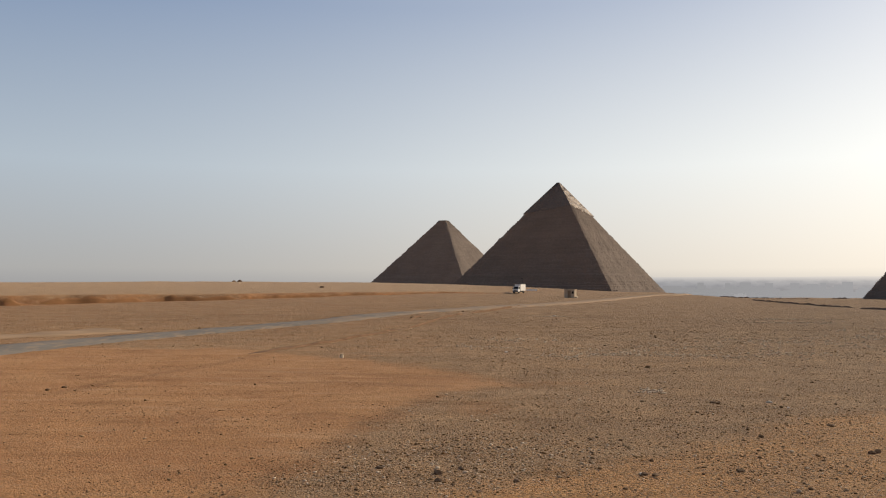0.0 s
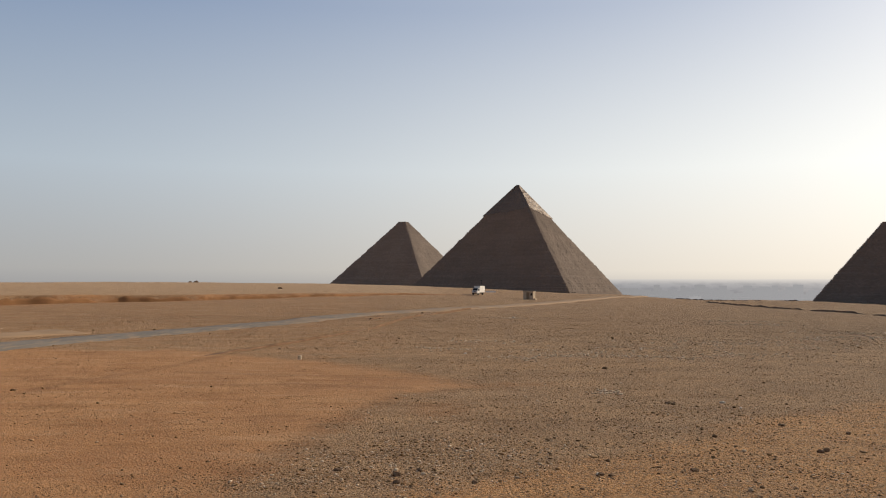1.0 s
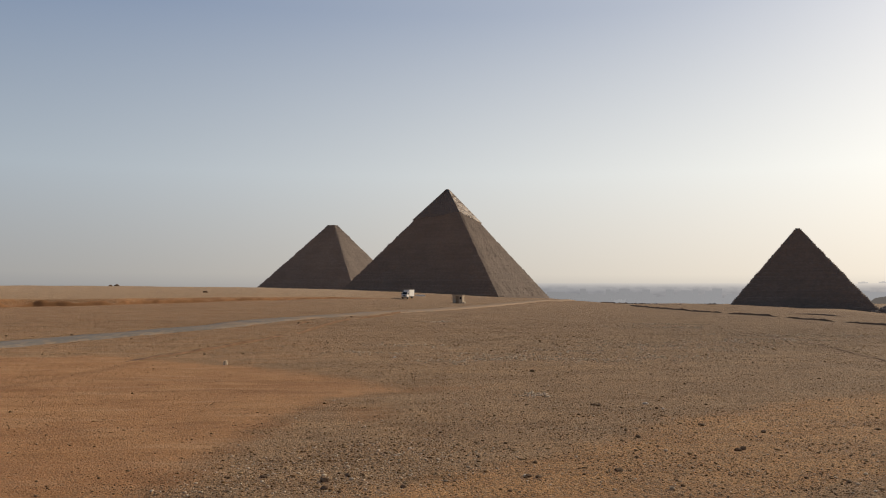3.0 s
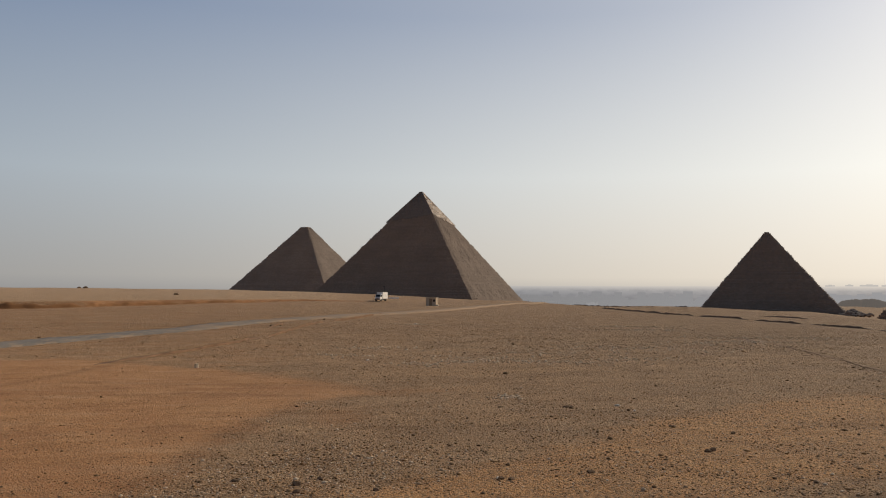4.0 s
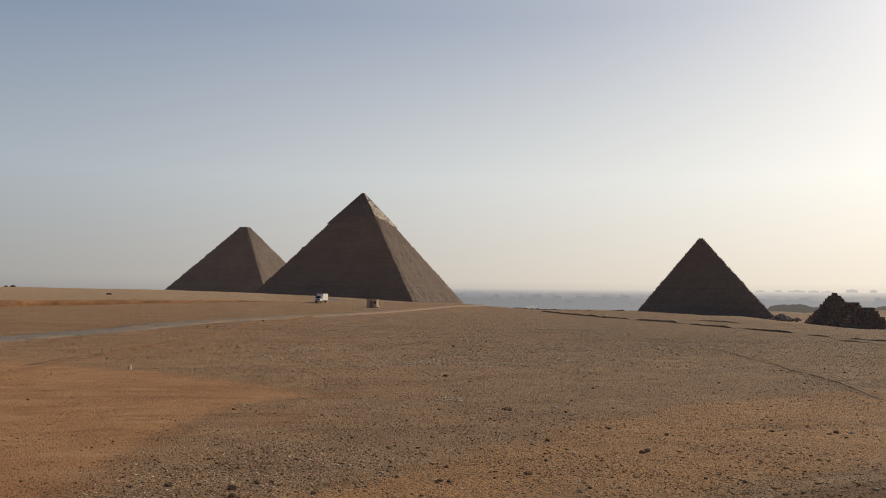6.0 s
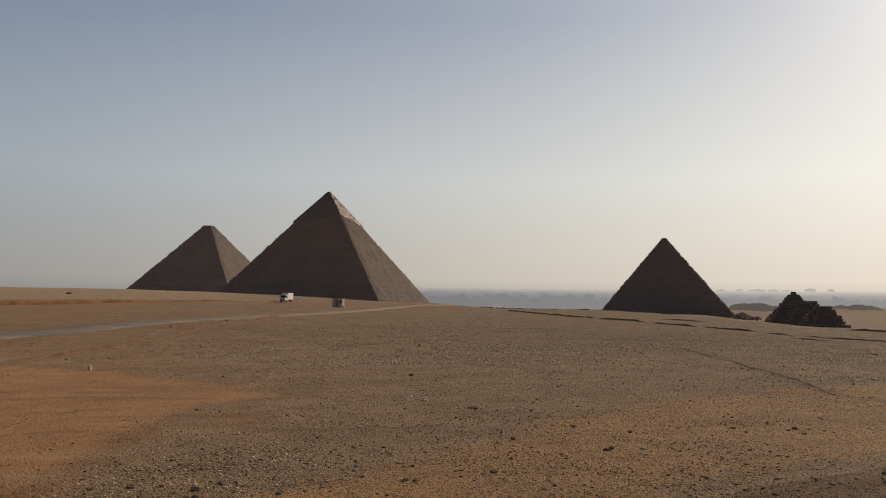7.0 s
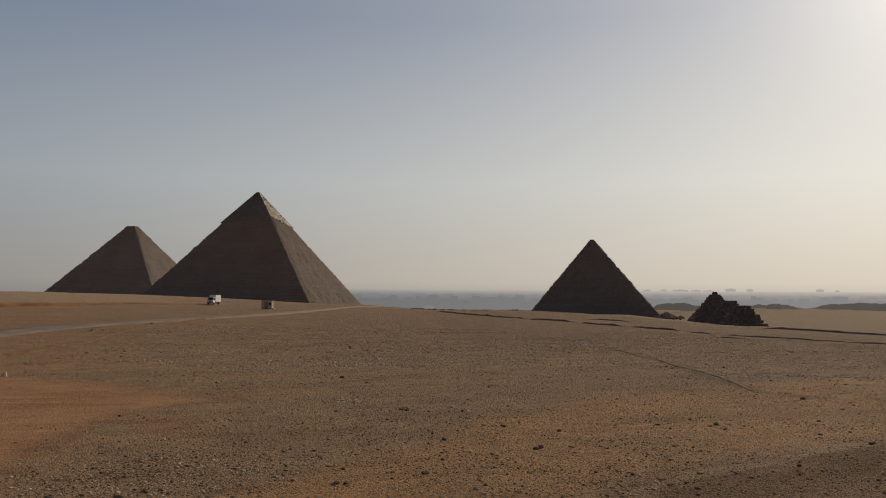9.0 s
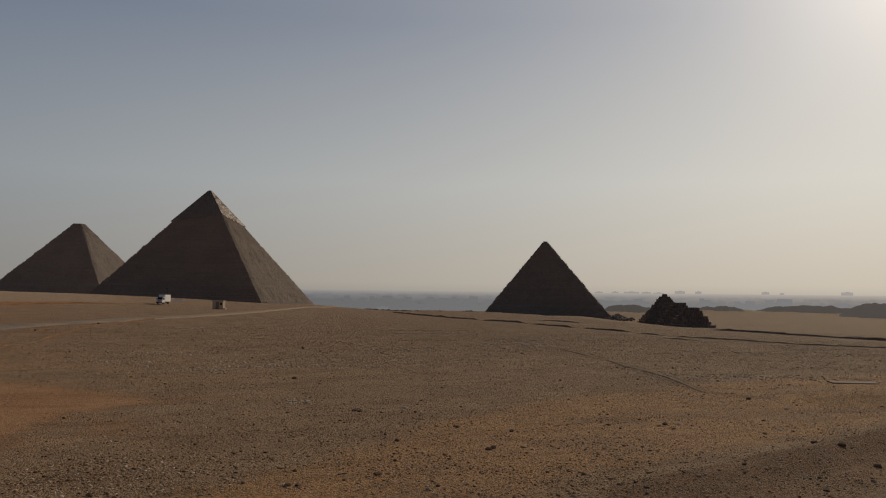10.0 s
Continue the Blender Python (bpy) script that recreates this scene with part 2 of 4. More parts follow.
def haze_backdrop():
    """Hills far behind the city, almost lost in haze painted as glow: palest at their top and towards the sun."""
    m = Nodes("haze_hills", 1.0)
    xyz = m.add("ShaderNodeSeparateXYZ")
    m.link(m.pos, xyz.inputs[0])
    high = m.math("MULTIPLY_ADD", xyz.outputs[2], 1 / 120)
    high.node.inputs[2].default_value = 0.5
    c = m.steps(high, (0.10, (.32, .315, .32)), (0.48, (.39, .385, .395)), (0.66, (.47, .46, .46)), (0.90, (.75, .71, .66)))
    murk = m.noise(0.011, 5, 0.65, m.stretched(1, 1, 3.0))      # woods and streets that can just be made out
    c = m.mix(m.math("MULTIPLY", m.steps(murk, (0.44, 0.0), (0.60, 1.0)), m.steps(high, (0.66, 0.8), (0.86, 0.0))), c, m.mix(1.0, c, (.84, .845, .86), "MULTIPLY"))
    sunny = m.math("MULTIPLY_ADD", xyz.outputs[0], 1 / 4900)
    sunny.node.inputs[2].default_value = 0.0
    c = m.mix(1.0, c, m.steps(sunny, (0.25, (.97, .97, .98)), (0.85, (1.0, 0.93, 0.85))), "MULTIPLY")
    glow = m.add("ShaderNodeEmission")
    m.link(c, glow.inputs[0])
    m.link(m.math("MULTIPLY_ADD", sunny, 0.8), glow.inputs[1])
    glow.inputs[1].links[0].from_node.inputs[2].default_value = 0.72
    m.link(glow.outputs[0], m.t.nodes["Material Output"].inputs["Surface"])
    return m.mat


def dusty_asphalt():
    """Old asphalt; the further up the plateau, the more of it lies under blown sand."""
    m = Nodes("dusty_asphalt", 0.9)
    xyz = m.add("ShaderNodeSeparateXYZ")
    m.link(m.pos, xyz.inputs[0])
    c = m.mix(m.steps(m.noise(0.35, 6, 0.7), (0.3, 0.0), (0.7, 1.0)), (0.15, 0.135, 0.12), (0.225, 0.20, 0.17))
    c = m.mix(m.steps(m.noise(2.0, 4, 0.7, m.stretched(1, 0.3, 1)), (0.5, 0.0), (0.65, 0.6)), c, (0.36, 0.26, 0.17))
    blown = m.math("MULTIPLY_ADD", xyz.outputs[1], 1 / 130)
    blown.node.inputs[2].default_value = -0.35
    cover = m.math("ADD", blown, m.math("MULTIPLY", m.math("SUBTRACT", m.noise(0.16, 5, 0.7), 0.5), 1.6))
    c = m.mix(m.steps(cover, (0.2, 0.0), (0.75, 0.85)), c, (0.37, 0.245, 0.145))
    m.colour(c)
    m.bump(m.noise(9.0, 4), 0.3, 0.02)
    return m.mat


HAZE_HILLS = haze_backdrop()
ASPHALT = dusty_asphalt()
PALE_SAND = plain("pale_track_sand", (0.43, 0.29, 0.175), 0.95, 0.0, 0.4, 0.3)
EARTH = plain("dark_earth", (0.27, 0.155, 0.085), 0.95, 0.0, 0.45, 1.2)
RED_EARTH = plain("red_earth", (0.36, 0.185, 0.085), 0.95, 0.0, 0.5, 0.25)
WHITE_PAINT = plain("white_paint", (0.80, 0.79, 0.76), 0.4, 0.0, 0.12, 1.2)
DARK_METAL = plain("dark_metal", (0.05, 0.05, 0.05), 0.5, 0.6, 0.3)
RUBBER = plain("rubber", (0.03, 0.03, 0.03), 0.85)
GLASS = plain("tinted_glass", (0.02, 0.025, 0.03), 0.08, 0.0, 0.1)
LENS = plain("lamp_lens", (0.7, 0.7, 0.68), 0.15)
BEIGE = plain("beige_plaster", (0.60, 0.50, 0.38), 0.9, 0.0, 0.3, 1.5)
BROWN_WOOD = plain("brown_door_paint", (0.30, 0.22, 0.15), 0.7)
MARKER = plain("pale_marker_stone", (0.80, 0.66, 0.48), 0.9)
CONCRETE = plain("pale_concrete", (0.31, 0.23, 0.16), 0.9, 0.0, 0.4, 1.0)


# ---- shapes ----
def link_mesh(name, verts, faces, material, smooth=False):
    me = bpy.data.meshes.new(name)
    me.from_pydata([tuple(v) for v in verts], [], [tuple(f) for f in faces])
    me.materials.append(material)
    if smooth:
        me.polygons.foreach_set("use_smooth", [True] * len(me.polygons))
    me.update()
    return new(name, me)


def part(name, bm, material, parent=None, label=""):
    me = bpy.data.meshes.new(name)
    bm.to_mesh(me)
    bm.free()
    me.materials.append(material)
    ob = new(name, me)
    ob.parent = parent
    return tagged(ob, label)


def box(bm, x0, x1, y0, y1, z0, z1, bevel=0.0):
    made = bmesh.ops.create_cube(bm, size=1.0, matrix=Matrix.LocRotScale(((x0 + x1) / 2, (y0 + y1) / 2, (z0 + z1) / 2), None, (x1 - x0, y1 - y0, z1 - z0)))
    if bevel:
        edges = {ed for v in made["verts"] for ed in v.link_edges}
        bmesh.ops.bevel(bm, geom=list(edges), offset=bevel, segments=2, affect="EDGES", profile=0.6)
    return bm


def boxed(*a, bevel=0.0):
    return box(bmesh.new(), *a, bevel=bevel)


def fbm(x, y, z=0.0, octaves=4):
    return noise.fractal(Vector((x, y, z)), 0.7, 2.1, octaves)


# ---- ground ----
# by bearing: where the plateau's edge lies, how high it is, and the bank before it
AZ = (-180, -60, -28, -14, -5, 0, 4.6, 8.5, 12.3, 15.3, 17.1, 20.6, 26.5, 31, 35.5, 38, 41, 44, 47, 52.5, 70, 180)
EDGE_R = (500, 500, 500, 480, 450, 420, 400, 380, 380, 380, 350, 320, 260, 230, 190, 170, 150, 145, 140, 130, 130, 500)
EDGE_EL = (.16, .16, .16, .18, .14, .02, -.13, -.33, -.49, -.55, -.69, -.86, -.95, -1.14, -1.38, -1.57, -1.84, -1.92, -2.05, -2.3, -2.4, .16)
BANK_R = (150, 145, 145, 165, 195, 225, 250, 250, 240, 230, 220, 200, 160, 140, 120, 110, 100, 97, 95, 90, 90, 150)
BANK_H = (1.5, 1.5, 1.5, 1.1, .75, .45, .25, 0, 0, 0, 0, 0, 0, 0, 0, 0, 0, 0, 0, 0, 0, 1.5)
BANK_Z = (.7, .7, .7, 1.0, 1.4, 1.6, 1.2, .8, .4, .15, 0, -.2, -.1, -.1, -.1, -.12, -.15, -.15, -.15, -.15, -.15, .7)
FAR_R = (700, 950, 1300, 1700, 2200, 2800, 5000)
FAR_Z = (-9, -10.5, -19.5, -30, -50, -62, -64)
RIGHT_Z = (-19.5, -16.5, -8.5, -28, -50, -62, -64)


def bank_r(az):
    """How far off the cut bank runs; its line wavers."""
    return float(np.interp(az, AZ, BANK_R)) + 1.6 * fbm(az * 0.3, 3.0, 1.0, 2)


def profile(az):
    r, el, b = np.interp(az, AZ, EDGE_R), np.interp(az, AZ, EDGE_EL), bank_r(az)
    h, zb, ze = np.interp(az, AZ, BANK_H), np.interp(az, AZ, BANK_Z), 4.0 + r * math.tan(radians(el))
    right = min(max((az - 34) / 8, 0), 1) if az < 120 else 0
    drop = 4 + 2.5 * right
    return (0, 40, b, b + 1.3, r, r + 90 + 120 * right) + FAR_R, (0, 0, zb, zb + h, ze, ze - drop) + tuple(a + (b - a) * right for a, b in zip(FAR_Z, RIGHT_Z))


def relief(x, y, r):
    z = 0.10 * fbm(x * 0.06, y * 0.06) * min(r / 30, 1)
    az = math.degrees(math.atan2(x, y))
    if r < 60 and 30 < az < 90:         # a low bank beside the viewpoint, and hollows behind it
        line = np.interp(az, (30, 36, 42, 48, 53, 60, 90), (17, 17.6, 19.5, 22.5, 26, 30, 40))
        high = np.interp(az, (32, 38, 42, 48, 53, 65), (0, .13, .22, .40, .60, .9))
        d = r - line + 0.25 * fbm(az * 0.35, 2.0, 6.0, 3)
        z += high * (math.exp(-abs(d / 2.4) ** 1.3) if d < 0 else math.exp(-(d / 1.3) ** 2))
        z += 0.28 * math.exp(-((x - 30.5) / 4.0) ** 2 - ((y - 25.0) / 1.1) ** 2) - 0.22 * math.exp(-((x - 29) / 4.0) ** 2 - ((y - 22.6) / 1.2) ** 2)
    if r < 120:
        z += 0.035 * fbm(x * 0.5, y * 0.5, 3.0, 3)
    if r > 200:
        z += 0.4 * fbm(x * 0.011, y * 0.011, 7.0)
    if r > 700:
        z += min((r - 700) / 400, 1.0) * 5.0 * fbm(x * 0.004, y * 0.004, 5.0, 5)
    return z


def ground_z(x, y):
    r = math.hypot(x, y)
    rr, zz = profile(math.degrees(math.atan2(x, y)))
    return float(np.interp(r, rr, zz)) + relief(x, y, r)


def inside(x, y, poly, soft):
    """1 well inside the outline, 0 well outside, sliding over the width soft."""
    hit, near = False, 1e9
    for (ax, ay), (bx, by) in zip(poly, poly[1:] + poly[:1]):
        if (ay > y) != (by > y) and x < (bx - ax) * (y - ay) / (by - ay) + ax:
            hit = not hit
        k = min(max(((x - ax) * (bx - ax) + (y - ay) * (by - ay)) / ((bx - ax) ** 2 + (by - ay) ** 2), 0), 1)
        near = min(near, math.hypot(x - ax - k * (bx - ax), y - ay - k * (by - ay)))
    return min(max(0.5 + (near if hit else -near) / soft, 0), 1)


ORANGE = [(-6, 8), (-3.4, 15.5), (-3, 18), (-2.2, 22), (-1.1, 26), (.3, 30), (2.1, 31.4), (3.7, 32.3), (.9, 37.4), (-4, 43), (-12.4, 49.5),
          (-40, 52), (-60, 30), (-30, 5)]
YELLOW = [(-2, 10), (-1.5, 15.2), (6, 19.5), (11, 24.5), (17, 28), (24, 30), (40, 33), (50, 28), (24, 19), (18, 17.2), (10, 15.5), (4, 11)]
PALE = [(2, 62), (4, 45), (12, 42), (22, 48), (34, 60), (36, 74), (18, 82), (6, 78)]


FURROWS = [  # lines of gravel thrown up by wheels
    [(-4.2, 15), (-3.2, 18), (-2.3, 22), (-1.2, 26), (.2, 30), (2.1, 31.4), (4.5, 32.0)],
    [(-14.5, 30), (-11.5, 40), (-9.3, 49.8), (-3.3, 70), (-1.5, 86.8), (4, 105)],
    [(41.5, 95), (40.2, 78.1), (38.1, 62.5), (32.9, 46.1), (28.4, 35.0), (25.4, 28.0), (26.2, 25.2)],
    [(-10, 38), (-5.5, 37), (0, 36), (4, 33)],
    [(-8.5, 33), (-4, 33.2), (0, 32)],
]


def near_furrow(x, y):
    best = 9.0
    for line in FURROWS:
        if not (min(p[1] for p in line) - 3 < y < max(p[1] for p in line) + 3):
            continue
        for (ax, ay), (bx, by) in zip(line, line[1:]):
            k = min(max(((x - ax) * (bx - ax) + (y - ay) * (by - ay)) / ((bx - ax) ** 2 + (by - ay) ** 2), 0), 1)
            best = min(best, math.hypot(x - ax - k * (bx - ax), y - ay - k * (by - ay)))
    return best


def soil_and_shade_at(x, y):
    r, az = math.hypot(x, y), math.degrees(math.atan2(x, y))
    o = inside(x, y, ORANGE, 3.2) if r < 90 else 0
    if r > 45:
        o = max(o, 0.40 * min(max((10 - az) / 14, 0), 1))
        o = max(o, np.interp(r - np.interp(az, AZ, BANK_R) + 5 * fbm(x * .05, y * .05, 4.0, 3), (-9, -2, 2.0, 4), (0, .75, .7, 0)) * min(max((8 - az) / 6, 0), 1))
    if r < 45:
        o = max(o, 0.55 * math.exp(-((x - 1.0) / 2.2) ** 2 - ((y - 26.5) / 2.2) ** 2), 0.5 * math.exp(-((x - 4.5) / 2.5) ** 2 - ((y - 33) / 1.6) ** 2))
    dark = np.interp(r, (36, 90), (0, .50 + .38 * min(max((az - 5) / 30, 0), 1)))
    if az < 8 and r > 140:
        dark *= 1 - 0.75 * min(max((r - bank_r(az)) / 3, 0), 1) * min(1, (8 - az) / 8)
    # shade of the cut bank's face, put into the soil colour
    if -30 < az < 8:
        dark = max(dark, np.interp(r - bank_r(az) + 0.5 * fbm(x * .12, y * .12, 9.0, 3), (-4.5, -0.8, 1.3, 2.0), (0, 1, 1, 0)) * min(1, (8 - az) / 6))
    if r < 130:
        dark = max(dark, np.interp(near_furrow(x, y), (0.2, 0.8), (.9 if az > 15 else .48, 0)), .30 * (1 - abs(2 * o - 1)) if r < 45 else 0)
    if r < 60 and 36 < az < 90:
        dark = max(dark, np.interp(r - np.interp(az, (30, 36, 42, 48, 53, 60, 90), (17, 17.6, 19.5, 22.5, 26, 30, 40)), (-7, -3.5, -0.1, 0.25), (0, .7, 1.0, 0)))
        # a hollow's shade, painted as darker ground
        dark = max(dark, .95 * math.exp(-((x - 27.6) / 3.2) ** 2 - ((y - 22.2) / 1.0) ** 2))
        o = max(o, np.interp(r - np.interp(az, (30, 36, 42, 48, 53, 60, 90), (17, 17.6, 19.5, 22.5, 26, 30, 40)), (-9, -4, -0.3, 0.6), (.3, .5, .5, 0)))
    pale = 0.42 * inside(x, y, PALE, 14.0) if r < 130 else 0
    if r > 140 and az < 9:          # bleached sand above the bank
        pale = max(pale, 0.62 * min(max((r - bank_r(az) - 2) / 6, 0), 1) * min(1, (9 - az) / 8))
    return o, inside(x, y, YELLOW, 3.0) if r < 90 else 0, pale, dark


GRID = {}


def on_ground(x, y, what="z"):
    """Heights (or soil) of many places at once, read off the finished ground."""
    az, r = np.degrees(np.arctan2(x, y)), np.hypot(x, y)
    t, q, g = GRID["turns"], GRID["radii"], GRID[what]
    i = np.clip(np.searchsorted(t, az) - 1, 0, len(t) - 2)
    j = np.clip(np.searchsorted(q, r) - 1, 0, len(q) - 2)
    u, v = (az - t[i]) / (t[i + 1] - t[i]), (r - q[j]) / (q[j + 1] - q[j])
    if what != "z":
        u, v = u[:, None], v[:, None]
    return (g[i, j] * (1 - v) + g[i, j + 1] * v) * (1 - u) + (g[i + 1, j] * (1 - v) + g[i + 1, j + 1] * v) * u


def build_ground():
    turns = np.concatenate([np.arange(-180, -34, 4.0), np.arange(-34, 58, 0.28), np.arange(58, 180, 4.0)])
    radii = np.concatenate([[0.5], np.geomspace(3, 12, 12)[:-1], np.geomspace(12, 110, 210)[:-1], np.geomspace(110, 270, 190)[:-1], np.geomspace(270, 560, 60)[:-1], np.geomspace(560, 4950, 70)])
    n, m = len(turns), len(radii)
    verts, soil = [], []
    for az in turns:
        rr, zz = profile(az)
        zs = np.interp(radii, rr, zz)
        s, c = math.sin(radians(az)), math.cos(radians(az))
        for r, z in zip(radii, zs):
            x, y = r * s, r * c
            verts.append((x, y, z + relief(x, y, r)))
            soil.append(soil_and_shade_at(x, y))
    GRID.update(turns=turns, radii=radii, z=np.array(verts)[:, 2].reshape(n, m), soil=np.array(soil).reshape(n, m, 4))
    faces = [(i * m + j, ((i + 1) % n) * m + j, ((i + 1) % n) * m + j + 1, i * m + j + 1) for i in range(n) for j in range(m - 1)]
    faces.append([i * m for i in range(n)][::-1])
    ob = link_mesh("ground", verts, faces, SOIL, True)
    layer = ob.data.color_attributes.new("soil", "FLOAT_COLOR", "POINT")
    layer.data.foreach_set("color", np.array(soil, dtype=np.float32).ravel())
    return tagged(ob, "stony desert ground of orange and grey-brown sand", "ground", kind="structure")


build_ground()


# ---- pyramids ----
EAST = Vector((math.sin(radians(30.25)), math.cos(radians(30.25)), 0))
NORTH = Vector((-math.sin(radians(59.75)), math.cos(radians(59.75)), 0))


def survey(e, n, z):
    """The pose of a building set out to the compass, e and n metres from the tripod."""
    p = EAST * e + NORTH * n
    return pose(p.x, p.y, z, 0, 0, 59.75)


def ring(half, m, wobble):
    """A square outline, m points a side, each pushed in or out by wobble(side, s, half)."""
    pts = []
    for side in range(4):
        for k in range(m):
            s = -1 + 2 * k / m
            out = half + wobble(side, s, half)
            along = s * out
            pts.append([(out, along), (-along, out), (-out, -along), (along, -out)][side])
    return pts


def stepped_body(half, height, courses, top, m, rough, seed, bite=1.0, start=0):
    """Courses of blocks, each set back from the one below, cut off at the share top of the full height."""
    rnd = random.Random(seed)
    verts, faces = [], []
    step, count = height / courses, int(courses * top)
    for i in range(start, count):
        low = i / courses
        base = half * (1 - low)
        shift = rnd.uniform(-0.55, 0.45) * rough
        def wobble(side, s, h, i=i, low=low):
            worn = rough * (1.6 if low < 0.12 else 1.0)
            broad = fbm(side * 9.1 + s * 3.0 * (h / half) * 2, low * 14.0, seed, 3) * 1.5 * worn
            corner = -bite * max(0, abs(s) - 0.86) / 0.14 * (0.6 + 0.8 * abs(fbm(low * 40, side * 3.7, seed, 2)))
            return broad + corner + shift + rnd.uniform(-0.4, 0.3) * worn - (rnd.random() < 0.012) * worn * 1.2
        pts = ring(base, m, wobble)
        lift = rnd.uniform(-0.12, 0.12) * step
        verts += [(x, y, i * step + (lift if i else -3.0)) for x, y in pts]
        verts += [(x, y, (i + 1) * step + rnd.uniform(-0.1, 0.1) * step) for x, y in pts]
    k = 4 * m
    count -= start
    for j in range(2 * count - 1):
        faces += [(j * k + a, j * k + (a + 1) % k, (j + 1) * k + (a + 1) % k, (j + 1) * k + a) for a in range(k)]
    faces.append([(2 * count - 1) * k + a for a in range(k)])
    return verts, faces


def pyramid(label, body_material, half, height, courses, top, m, rough, seed, bite=1.0):
    thing = tagged(new("pyramid"), label, "pyramid")
    split = int(courses * top) - max(1, courses // 30)
    core = link_mesh("stepped_core", *stepped_body(half, height, courses, split / courses + 1e-6, m, rough, seed, bite), body_material)
    core.parent = thing
    tip = link_mesh("summit", *stepped_body(half, height, courses, top, m, rough * 0.7, seed + 1, bite * 0.5, split), body_material)
    tip.parent = thing
    return thing


def casing_face(side, half, height, bottom, m, rows, seed):
    """One side of the smooth cover that is left round the tip, with a ragged lower rim and lost blocks."""
    rnd = random.Random(seed)
    turn = Matrix.Rotation(radians(90 * side), 3, "Z")
    verts, faces = [], []
    for j in range(rows + 1):
        for k in range(m + 1):
            s = -1 + 2 * k / m
            slope = {2: 0.031 * (s - 1), 3: -0.036 * (s + 1)}.get(side, -0.066)     # most is left below the far corners
            rim = bottom + slope + 0.014 * fbm(k * 0.23, 1.7 + side * 5, seed, 4) * (1 - s * s) + 0.006 * fbm(k * 1.9, side * 3.0, seed, 2) * (1 - s * s)
            share = rim + (0.986 - rim) * j / rows
            out = half * (1 - share) + 1.2 * (0.986 - share) / 0.264
            lost = 0.5 if fbm(k * 0.55, j * 0.8, seed + side, 3) > 0.28 and 0 < k < m and j else 0.0
            verts.append(turn @ Vector((out - lost + (rnd.uniform(-0.15, 0.1) if 0 < k < m else 0), s * out, share * height)))
    for k in range(m + 1):
        x, y, z = turn.transposed() @ verts[k]
        verts.append(turn @ Vector((x - 4.0, y * (x - 4.0) / x, z - 0.4)))
    w = m + 1
    faces += [(j * w + k, j * w + k + 1, (j + 1) * w + k + 1, (j + 1) * w + k) for j in range(rows) for k in range(m)]
    low = (rows + 1) * w
    faces += [(low + k, low + k + 1, k + 1, k) for k in range(m)]
    return verts, faces


great = pyramid("largest stepped limestone pyramid with flattened top, far off", KHUFU, 115.2, 146.6, 130, 0.952, 64, 0.5, 3, 1.2)
great.matrix_basis = survey(1245.0, 724.5, -21.3)
second = pyramid("stepped limestone pyramid with pale smooth casing at its tip", KHAFRE, 104.3, 139.0, 120, 0.79, 90, 0.42, 11, 1.4)
second.matrix_basis = survey(912.0, 370.6, -9.9)
# pale stone on the sunward sides, shade-darkened colour on north and west
for side, stone, words in ((0, CASING, "pale casing of smooth limestone, east side"), (1, SHADED_CASING, "dark casing with painted shade, north side"),
                           (2, SHADED_CASING, "dark casing with painted shade, west side"), (3, CASING, "pale casing of smooth limestone with lost blocks")):
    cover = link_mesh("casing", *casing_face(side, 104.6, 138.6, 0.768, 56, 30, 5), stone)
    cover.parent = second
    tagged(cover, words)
third = pyramid("smaller dark limestone pyramid seen against the light", MENKAURE, 50.8, 63.6, 62, 0.985, 36, 0.4, 23, 1.0)
third.matrix_basis = survey(670.6, -14.7, -11.0)

# the three small pyramids beside it
for words, e_, n_, z_, half, high, courses, top, rough, seed in (
        ("small weathered pyramid with pointed tip", 690.7, -113.7, -18.0, 22.0, 29.0, 26, 0.97, 0.8, 31),
        ("small stepped pyramid of broad crumbling tiers", 644.4, -117.0, -18.5, 17.5, 25.5, 12, 0.86, 1.1, 37),
        ("small stepped pyramid of broad crumbling tiers", 598.6, -117.4, -18.5, 16.5, 22.0, 11, 0.84, 1.2, 41)):
    q = pyramid(words, QUEENS, half, high, courses, top, 24, rough, seed, 1.0)
    q.matrix_basis = survey(e_, n_, z_)


